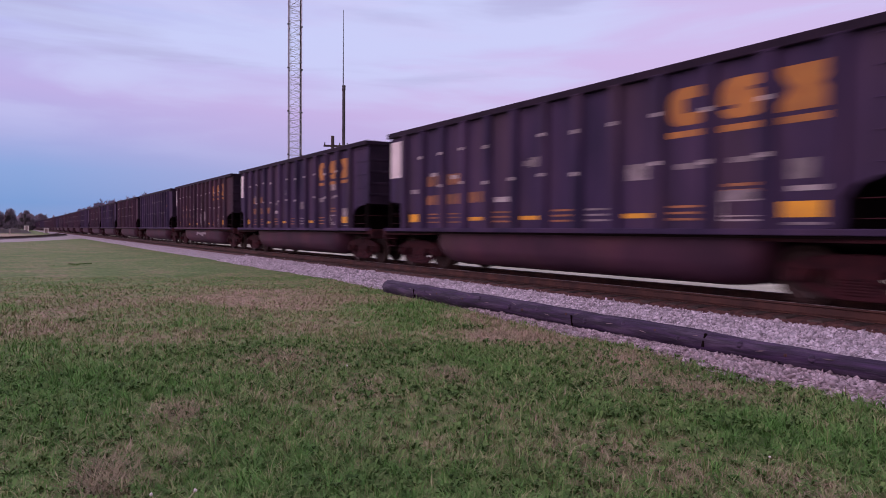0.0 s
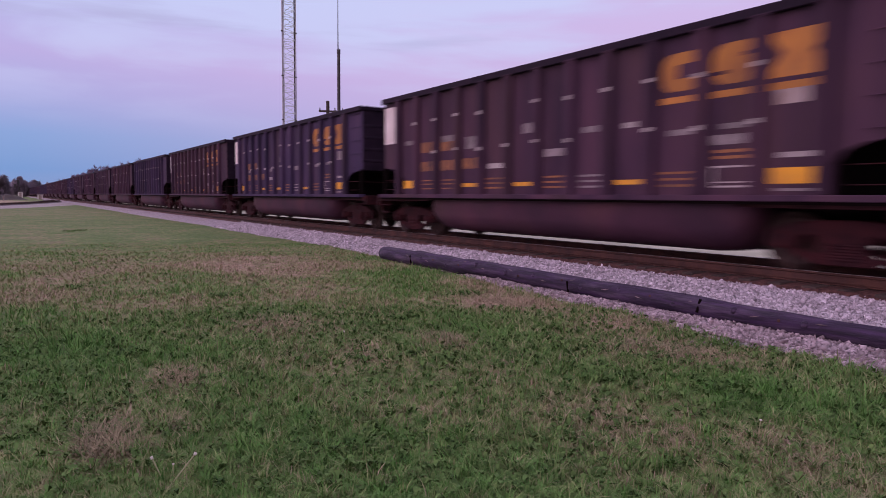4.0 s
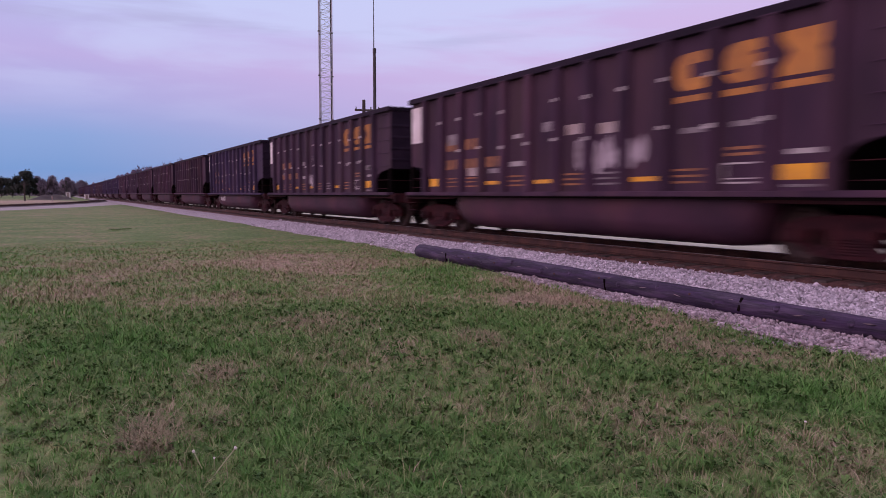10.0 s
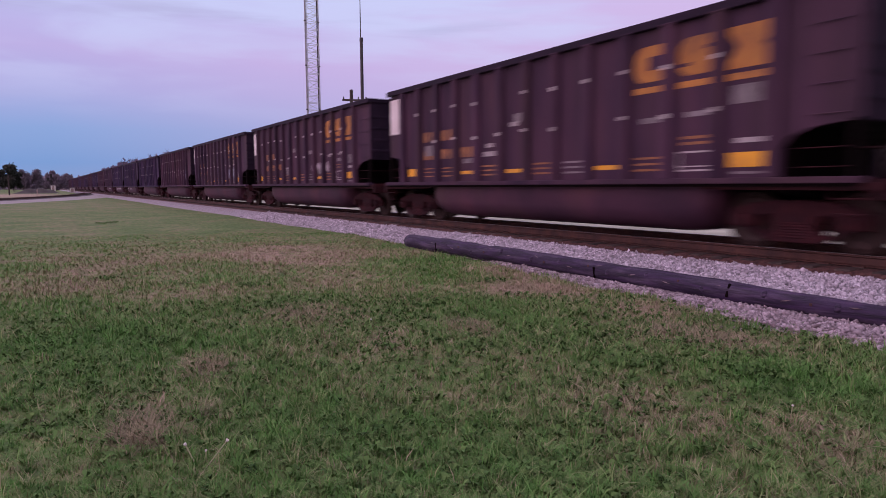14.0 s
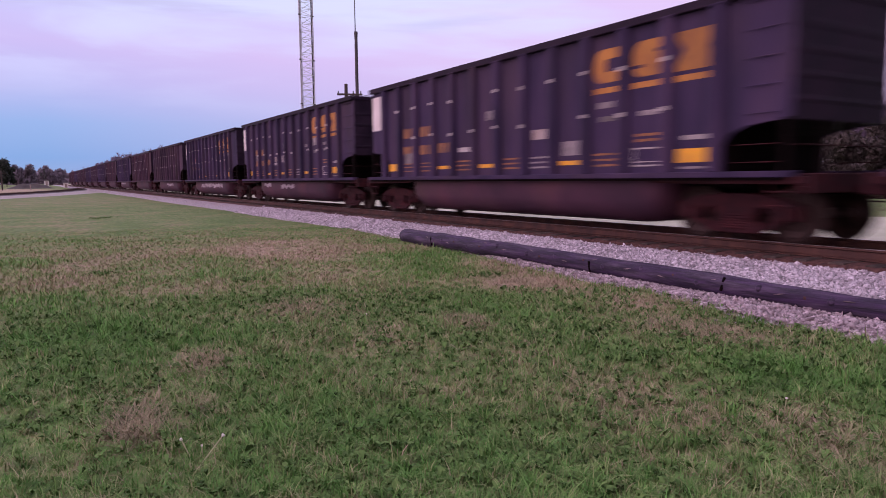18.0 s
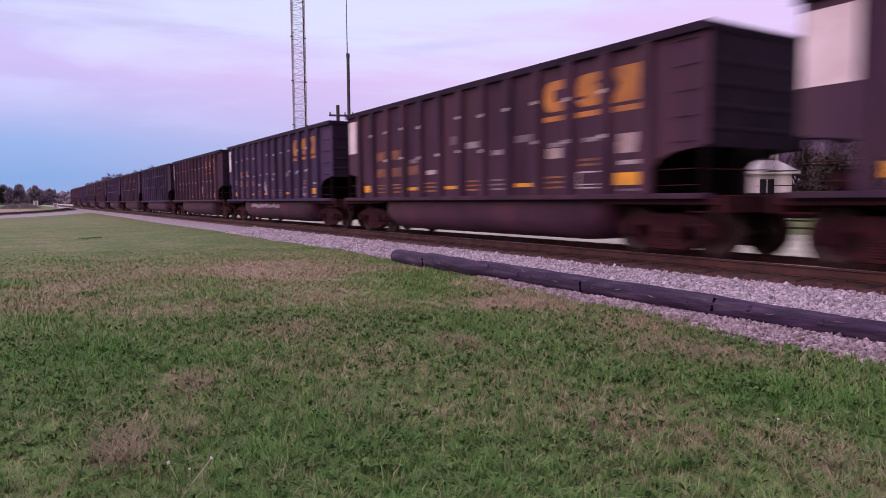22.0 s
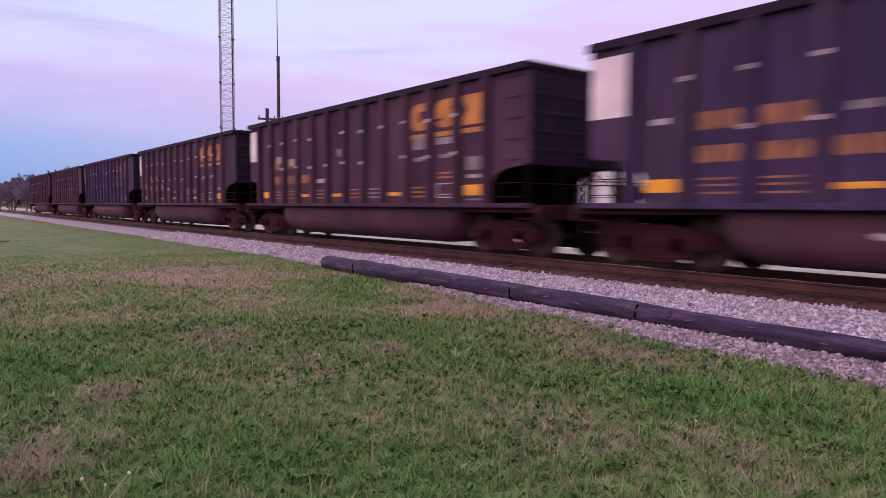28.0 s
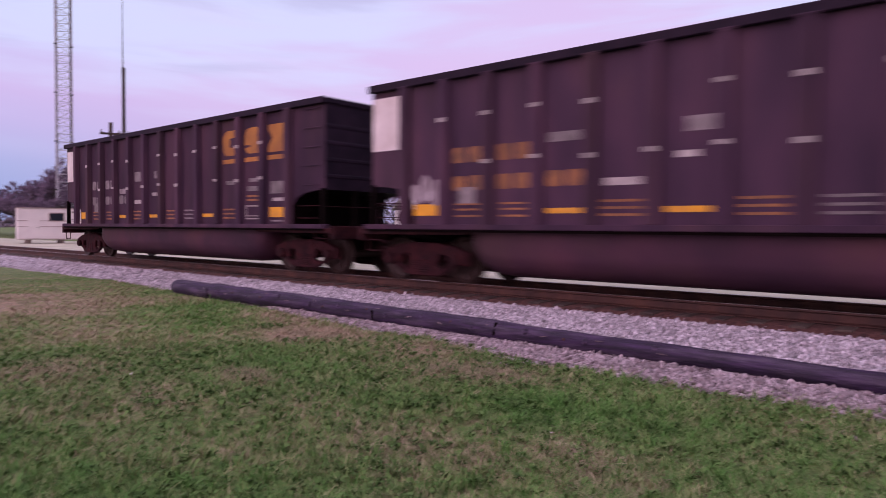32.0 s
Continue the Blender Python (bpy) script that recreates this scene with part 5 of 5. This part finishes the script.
    scrub = [lambda: leafy_tree(R(51), 4.6, 2.1, 900, 0.2, 0.1), lambda: leafy_tree(R(52), 5.2, 2.3, 900, 0.2, 0.1)]
    plant("brown_shrub", scrub, [(53.5, 28.4, 1.0, 0), (57.0, 27.0, 1.1, 1), (60.5, 33.5, 1.2, 0), (55.0, 22.0, 0.95, 1)], "dense brown leafless shrub beside the white house", "shrubs by the house", BARK, BARK, "crown")
    plant("evergreen_tree", green, spots, "dark evergreen tree with an uneven crown", "evergreen trees", BARK, LEAF, "crown")


build_trees()


def build_treeline():
    """Low far woods round the horizon."""
    rng = np.random.default_rng(3)
    n = 9000
    a = rng.uniform(-0.9, 1.7, n)
    d = rng.uniform(520, 760, n)
    h = rng.uniform(0, 1, n) ** 0.8 * (6.5 + 2.0 * np.sin(a * 23) + 2.2 * np.sin(a * 61) + 1.2 * np.sin(a * 140))
    c = np.stack([d * np.sin(a), d * np.cos(a), h], 1)
    s = rng.uniform(1.0, 2.4, n)
    tet = np.array([(-1, 0, -0.6), (1, 0, -0.6), (0, 0.9, -0.5), (0, 0.1, 1.0)])
    v = (c[:, None] + (tet[None] + rng.uniform(-0.3, 0.3, (n, 4, 3))) * s[:, None, None]).reshape(-1, 3)
    f = (np.array([(0, 1, 3), (1, 2, 3), (2, 0, 3), (0, 2, 1)])[None] + 4 * np.arange(n)[:, None, None]).reshape(-1, 3)
    stuff_mesh("far_woods", v, f, HAZED_WOOD, "low dark line of distant woods", "woods")


build_treeline()


# ---- signal and huts far down the line ----
def build_signal():
    s = thing("railway_signal", "railway signal mast with two heads beside a white hut", "signal", pose(3.0, 250, 0))
    part("mast", bar(bmesh.new(), (0, 0, 0), (0, 0, 5.4), 0.09, 8), MAST, s)
    for x, z in ((0.0, 4.6), (-0.9, 3.4)):
        head = part("signal_head", soften(boxed(x - 0.32, x + 0.32, -0.2, -0.1, z, z + 1.1), 0.05), MAST, s)
        part("hood", bar(bmesh.new(), (x, -0.2, z + 0.75), (x, -0.42, z + 0.75), 0.14, 10), MAST, head)
    part("bracket", boxed(-0.9, 0.0, -0.06, 0.06, 3.8, 3.9), MAST, s)
    for x, y, w, h, name in ((3.4, 249.0, 1.3, 2.0, "relay_hut"), (7.4, 212.0, 1.1, 1.3, "relay_hut")):
        hut = thing(name, "small white trackside equipment hut", "hut", pose(x, y, 0), "trackside huts")
        part("body", soften(boxed(-w / 2, w / 2, -0.9, 0.9, 0, h), 0.03), SIDING, hut)
        part("roof", boxed(-w / 2 - 0.1, w / 2 + 0.1, -1.0, 1.0, h, h + 0.1), ROOF, hut)
        part("door", boxed(-0.3, 0.3, -0.93, -0.9, 0.1, h - 0.15), TRIM, hut)
    post = thing("marker_post", "thin pale marker post in dry grass", "post", pose(-0.7, 170, 0))
    part("stake", boxed(-0.12, 0.12, -0.06, 0.06, 0, 1.1), TRIM, post)
    part("reflector", boxed(-0.14, 0.14, -0.09, -0.061, 0.8, 1.08), BARE, post)
    up = thing("utility_pole", "thin wooden utility pole with a crossarm by the siding", "pole", pose(-5.6, 165, 0))
    part("pole", bar(bmesh.new(), (0, 0, 0), (0, 0, 4.0), 0.14, 8, 0.11), TIMBER, up)
    part("crossarm", boxed(-0.8, 0.8, -0.06, 0.06, 3.4, 3.5), TIMBER, up)
    for x, y, h in ((71.0, 20.5, 8.5), (60.0, 13.5, 8.0), (64.0, 31.0, 8.0), (46.5, 29.3, 6.5)):
        p = thing("street_pole", "pale utility pole with a bracket and transformer before trees", "pole", pose(x, y, 0, 0, 0, 70), "poles before the trees")
        part("pole", bar(bmesh.new(), (0, 0, 0), (0, 0, h), 0.14, 10, 0.11), TRIM, p)
        part("arm", boxed(-0.7, 0.7, -0.05, 0.05, h - 0.8, h - 0.68), TRIM, p)
        part("transformer", lathe(bmesh.new(), [(0.24, h - 2.2), (0.26, h - 2.15), (0.26, h - 1.5), (0.2, h - 1.45)], "z", 14), TRIM, p, at=pose(0.4, 0, 0))


build_signal()


def build_mound():
    """A low bank of bare earth and scrub behind the siding."""
    earth = surface("bare_earth", [(0.0179, 0.0134, 0.0130), (0.0341, 0.0262, 0.0244), (0.0488, 0.0387, 0.0325)], 0.5, 8, (0.85, 0.95), bump=0.6, bump_scale=3)
    bank = thing("earth_bank", "low bank of dark bare earth behind the siding", "bank", pose(-0.8, 207, -0.1))
    bm = bmesh.new()
    xs, ys = np.linspace(-7, 7, 36), np.linspace(-9, 9, 20)
    grid = [[bm.verts.new((x, y, 1.3 * math.exp(-(x / 4.2) ** 4 - (y / 4.0) ** 2) + 0.16 * math.sin(2.1 * x + y) * math.exp(-(x / 5) ** 2 - (y / 5) ** 2))) for x in xs] for y in ys]
    for a, b in zip(grid, grid[1:]):
        for p, q, r, t in zip(a, a[1:], b[1:], b):
            bm.faces.new((p, q, r, t))
    part("slope", bm, earth, bank, smooth=True)


build_mound()


# ---- lawn ----
def build_grass():
    rng = np.random.default_rng(9)

    # blades thin out and widen smoothly with distance from the near lawn
    n = 460000
    r = (2.2 ** 0.35 + rng.random(n) * (26.0 ** 0.35 - 2.2 ** 0.35)) ** (1 / 0.35)
    a = rng.uniform(radians(-4), radians(93), n)
    x, y = r * np.sin(a), r * np.cos(a)
    w, h = 0.0027 * (np.maximum(r, 4) / 4) ** 0.85, 0.034 * np.clip((27 - r) / 12, 0.12, 1)
    # clumps: pull part of the blades towards tuft centres
    k = rng.random(len(x)) < 0.45
    cell = 0.16
    jx, jy = np.round(x / cell) * cell, np.round(y / cell) * cell
    hx = np.sin(jx * 127.1 + jy * 311.7) * 43758.5
    hy = np.sin(jx * 269.5 + jy * 183.3) * 43758.5
    hx, hy = hx - np.floor(hx), hy - np.floor(hy)
    x = np.where(k, x * 0.35 + (jx + (hx - 0.5) * cell) * 0.65, x)
    y = np.where(k, y * 0.35 + (jy + (hy - 0.5) * cell) * 0.65, y)
    keep = (x < gravel_edge(y) + rng.normal(0.0, 0.09, len(x))) & (x > -7)
    x, y, w, h, hx, k = x[keep], y[keep], w[keep], h[keep], hx[keep], k[keep]
    n = len(x)
    d = dryness(x, y)
    patch = 0.5 + 0.5 * np.sin(x * 1.9 + 1.3 * np.sin(y * 1.1)) * np.sin(y * 1.6 + 0.9 * np.sin(x * 1.4))
    h = h * rng.lognormal(0.0, 0.38, n) * (0.6 + 0.7 * patch) * np.where(k, 0.8 + 0.7 * hx, 0.9) * np.clip(1.25 - 0.9 * np.clip(d - 0.31, -0.4, 0.6), 0.6, 1.6)
    a = rng.uniform(0, 2 * np.pi, n)
    lean = np.abs(rng.normal(0.85, 0.5, n)) * h
    b = a + rng.normal(0, 0.5, n)
    z = ground_height(x, y) - 0.004
    ca, sa = np.cos(a + np.pi / 2) * w, np.sin(a + np.pi / 2) * w
    lx, ly = np.cos(b) * lean, np.sin(b) * lean
    v = np.empty((n, 5, 3))
    v[:, 0] = np.stack([x - ca, y - sa, z], 1)
    v[:, 1] = np.stack([x + ca, y + sa, z], 1)
    v[:, 2] = np.stack([x + 0.4 * lx + ca * 0.8, y + 0.4 * ly + sa * 0.8, z + 0.62 * h], 1)
    v[:, 3] = np.stack([x + 0.4 * lx - ca * 0.8, y + 0.4 * ly - sa * 0.8, z + 0.62 * h], 1)
    v[:, 4] = np.stack([x + 1.2 * lx, y + 1.2 * ly, z + h], 1)
    base = 5 * np.arange(n)[:, None]
    f = np.concatenate([base + np.array([[0, 1, 2]]), base + np.array([[0, 2, 3]]), base + np.array([[3, 2, 4]])])
    stuff_mesh("grass", v.reshape(-1, 3), f, BLADE, "short uneven lawn grass, green mixed with dry straw", "grass", np.repeat(d, 5))


build_grass()


def build_tufts():
    """Taller tussocks of fresh grass with pale seed stalks, thick in the lush patches and sparse elsewhere."""
    rng = np.random.default_rng(57)
    cx, cy, size = [], [], []
    for x, y, rx, ry, n in ((4.9, 3.35, 0.42, 0.5, 60), (1.3, 7.3, 0.7, 0.9, 70), (0.75, 6.6, 0.5, 0.6, 40), (1.55, 5.1, 0.3, 0.4, 34), (1.0, 4.0, 0.5, 0.5, 30), (2.4, 3.2, 0.7, 0.5, 46),
                            (6.5, 9.6, 0.5, 1.6, 60), (6.6, 6.2, 0.35, 1.3, 60), (6.3, 3.6, 0.35, 1.2, 50), (3.4, 4.2, 0.7, 0.5, 40), (4.1, 2.6, 0.6, 0.5, 30), (4.4, 5.6, 0.7, 0.7, 36), (5.2, 7.0, 0.6, 0.8, 30), (3.2, 9.0, 1.2, 0.8, 40)):
        cx.append(rng.normal(x, rx, n))
        cy.append(rng.normal(y, ry, n))
        size.append(rng.uniform(0.05, 0.105, n))
    n = 900
    r, a = np.sqrt(rng.uniform(5, 150, n)), rng.uniform(radians(-3), radians(92), n)
    cx.append(r * np.sin(a))
    cy.append(r * np.cos(a))
    size.append(rng.uniform(0.03, 0.075, n))
    cx, cy, size = (np.concatenate(v) for v in (cx, cy, size))
    k = 22
    x = np.repeat(cx, k) + rng.normal(0, 0.028, len(cx) * k)
    y = np.repeat(cy, k) + rng.normal(0, 0.028, len(cx) * k)
    h = np.repeat(size, k) * rng.uniform(0.45, 1.15, len(x))
    ok = x < gravel_edge(y) - 0.05
    x, y, h = x[ok], y[ok], h[ok]
    n = len(x)
    a = rng.uniform(0, 2 * np.pi, n)
    lean = h * np.abs(rng.normal(0.45, 0.3, n))
    w = 0.0034 * np.clip(1 + (y - 6) / 12, 1, 2)
    z = ground_height(x, y) - 0.004
    sx, sy, lx, ly = -np.sin(a) * w, np.cos(a) * w, np.cos(a) * lean, np.sin(a) * lean
    v = np.empty((n, 5, 3))
    v[:, 0] = np.stack([x - sx, y - sy, z], 1)
    v[:, 1] = np.stack([x + sx, y + sy, z], 1)
    v[:, 2] = np.stack([x + 0.3 * lx + sx, y + 0.3 * ly + sy, z + 0.6 * h], 1)
    v[:, 3] = np.stack([x + 0.3 * lx - sx, y + 0.3 * ly - sy, z + 0.6 * h], 1)
    v[:, 4] = np.stack([x + lx, y + ly, z + h], 1)
    base = 5 * np.arange(n)[:, None]
    f = np.concatenate([base + np.array([[0, 1, 2]]), base + np.array([[0, 2, 3]]), base + np.array([[3, 2, 4]])])
    d = dryness(x, y) - 0.12 + np.where(rng.random(n) < 0.14, 0.45, 0.0)
    stuff_mesh("grass_tufts", v.reshape(-1, 3), f, BLADE, "taller green tussocks standing out of the lawn", "grass", np.repeat(d, 5))


build_tufts()


def build_weeds():
    """Low rosettes and creeping broad leaves in the lawn."""
    rng = np.random.default_rng(14)
    cx, cy = [], []
    for x, y, r, n in ((5.0, 5.35, 0.5, 60), (4.9, 3.3, 0.5, 70), (1.7, 3.9, 0.5, 60), (3.0, 3.3, 0.6, 60), (3.9, 7.6, 0.5, 40), (4.5, 5.2, 0.6, 50), (2.3, 3.0, 0.6, 80), (5.3, 4.2, 0.3, 25), (2.14, 32.2, 0.4, 30), (2.65, 33.0, 0.3, 20), (0.98, 7.12, 0.13, 30), (2.71, 10.55, 0.22, 40), (0.89, 12.9, 0.2, 26), (6.1, 9.0, 0.3, 24), (3.6, 5.4, 0.3, 30), (4.3, 4.2, 0.3, 40)):
        cx.append(rng.normal(x, r * 0.6, n))
        cy.append(rng.normal(y, r * 0.6, n))
    r = np.sqrt(rng.uniform(5, 90, 3200))
    a = rng.uniform(-0.05, 1.58, 3200)
    x, y = np.concatenate(cx + [r * np.sin(a)]), np.concatenate(cy + [r * np.cos(a)])
    ok = x < gravel_edge(y)
    x, y = np.repeat(x[ok], 6), np.repeat(y[ok], 6)
    n = len(x)
    t = rng.uniform(0, 2 * np.pi, n)
    ln, wd, up = rng.uniform(0.03, 0.075, n), rng.uniform(0.008, 0.017, n), rng.uniform(0.012, 0.06, n)
    c, s = np.cos(t), np.sin(t)
    z = ground_height(x, y) + 0.01
    v = np.empty((n, 4, 3))
    v[:, 0] = np.stack([x, y, z], 1)
    v[:, 1] = np.stack([x + 0.55 * ln * c - wd * s, y + 0.55 * ln * s + wd * c, z + up], 1)
    v[:, 2] = np.stack([x + ln * c, y + ln * s, z + up * 0.9], 1)
    v[:, 3] = np.stack([x + 0.55 * ln * c + wd * s, y + 0.55 * ln * s - wd * c, z + up], 1)
    stuff_mesh("weeds", v.reshape(-1, 3), np.arange(4 * n).reshape(-1, 4), WEED, "low broad-leaved weeds in the lawn", "weeds")


build_weeds()


def build_clover():
    """Small rounded leaves that fill the greener parts of the lawn."""
    rng = np.random.default_rng(31)
    n = 120000
    r = np.sqrt(rng.uniform(4.6, 90, n))
    a = rng.uniform(radians(-4), radians(93), n)
    x, y = r * np.sin(a), r * np.cos(a)
    thick = 0.5 + 0.5 * np.sin(2.3 * x + 1.7 * np.sin(1.9 * y)) * np.sin(2.7 * y + 1.4 * np.sin(2.2 * x)) + 0.35 * np.sin(7.1 * x + 3 * y) * np.sin(6.3 * y - 2 * x)
    ok = (x < gravel_edge(y) - 0.1) & (rng.random(n) < np.clip(thick - 1.1 * np.clip(dryness(x, y) - 0.25, 0, 1), 0.06, 1))
    x, y = x[ok], y[ok]
    n = len(x)
    t, ln = rng.uniform(0, 2 * np.pi, n), rng.uniform(0.007, 0.015, n)
    tilt = rng.uniform(-0.6, 0.6, n)
    c, s = np.cos(t), np.sin(t)
    z = ground_height(x, y) + rng.uniform(0.008, 0.042, n)
    wd = ln * 0.62
    v = np.empty((n, 4, 3))
    for k, (u, w) in enumerate(((-1.0, 0.0), (0.15, -1.0), (1.0, 0.0), (0.15, 1.0))):
        v[:, k] = np.stack([x + u * ln * c - w * wd * s, y + u * ln * s + w * wd * c, z + (u * ln) * tilt + 0.25 * abs(w) * wd], 1)
    stuff_mesh("clover", v.reshape(-1, 3), np.arange(4 * n).reshape(-1, 4), CLOVER, "small rounded clover leaves among the grass", "weeds")


build_clover()


def build_straw(cx, cy, n, r, h, seed):
    """A tangle of dead grass."""
    rng = np.random.default_rng(seed)
    x, y = rng.normal(cx, r * 0.5, n), rng.normal(cy, r, n)
    a, l = rng.uniform(0, 2 * np.pi, n), rng.uniform(0.4, 1.2, n) * h
    z = ground_height(x, y) + rng.uniform(0, 0.03, n)
    w = 0.0028
    v = np.empty((n, 3, 3))
    v[:, 0] = np.stack([x - w * np.sin(a), y + w * np.cos(a), z], 1)
    v[:, 1] = np.stack([x + w * np.sin(a), y - w * np.cos(a), z], 1)
    v[:, 2] = np.stack([x + l * np.cos(a), y + l * np.sin(a), z + rng.uniform(0.05, 0.8, n) * h], 1)
    return v.reshape(-1, 3)


def build_dead_grass():
    v = np.concatenate([build_straw(0.47, 4.55, 900, 0.17, 0.17, 1), build_straw(0.9, 4.75, 350, 0.14, 0.09, 11), build_straw(1.15, 5.9, 900, 0.22, 0.12, 2), build_straw(4.0, 6.15, 1200, 0.25, 0.10, 3),
                        build_straw(5.65, 4.5, 1800, 0.4, 0.12, 4), build_straw(3.9, 2.1, 1000, 0.3, 0.06, 5), build_straw(2.65, 7.9, 1200, 0.35, 0.09, 6),
                        build_straw(6.1, 7.8, 1600, 0.45, 0.10, 7), build_straw(3.5, 3.5, 900, 0.4, 0.06, 8), build_straw(6.6, 5.4, 900, 0.5, 0.12, 9)])
    n = len(v) // 3
    stuff_mesh("dead_grass", v, np.arange(3 * n).reshape(-1, 3), STRAW, "tangled tufts of dead straw-coloured grass", "grass")


build_dead_grass()


def build_dandelions():
    for x, y, h, lx, ly, s in ((0.67, 3.88, 0.13, -0.05, 0.04, 0.9), (0.69, 3.80, 0.14, 0.14, 0.03, 1.0), (0.73, 3.92, 0.07, 0.0, 0.0, 0.7), (3.12, 6.9, 0.09, 0, 0, 0.9), (4.2, 2.6, 0.08, 0.02, 0, 0.8)):
        d = thing("seed_flower", "small pale seed head on a thin bent stalk in the lawn", "flower", pose(x, y, float(ground_height(np.array(x), np.array(y)))), "seed flowers in the lawn")
        part("stalk", bar(bmesh.new(), (0, 0, 0), (lx, ly, h), 0.004, 5), STALK, d)
        bm = bmesh.new()
        bmesh.ops.create_icosphere(bm, subdivisions=2, radius=0.011 * s)
        rng = random.Random(int(x * 100))
        for v in bm.verts:
            v.co *= rng.uniform(0.75, 1.2)
        part("seed_head", bm, FLUFF, d, "fluffy white seed head", at=pose(lx, ly, h))


build_dandelions()


# ---- what moves ----
def motions():
    seconds = [float(t) for t in range(33)]
    for j, car in enumerate(TRAIN):
        walk(car, [(t, car_pose(j, t)) for t in seconds])
    # every wheel turns alike: one keyed pair is shared by the wheelsets in the same place on their trucks
    turns = {}
    for car in TRAIN:
        for truck in car.children:
            for ws in truck.children:
                if not ws.name.startswith("wheelset"):
                    continue
                y = round(ws.matrix_basis.translation.y, 2)
                if y not in turns:
                    rows = []
                    for i in range(32 * FPS + 1):
                        t = i / FPS
                        rows.append((t, pose(0, y, 0.457, math.degrees((tail_y(0) - tail_y(t)) / 0.457) % 360)))
                    walk(ws, rows)
                    turns[y] = ws.animation_data.action, ws.animation_data.action_slot
                else:
                    ws.rotation_mode = "QUATERNION"
                    data = ws.animation_data_create()
                    data.action, data.action_slot = turns[y]


motions()
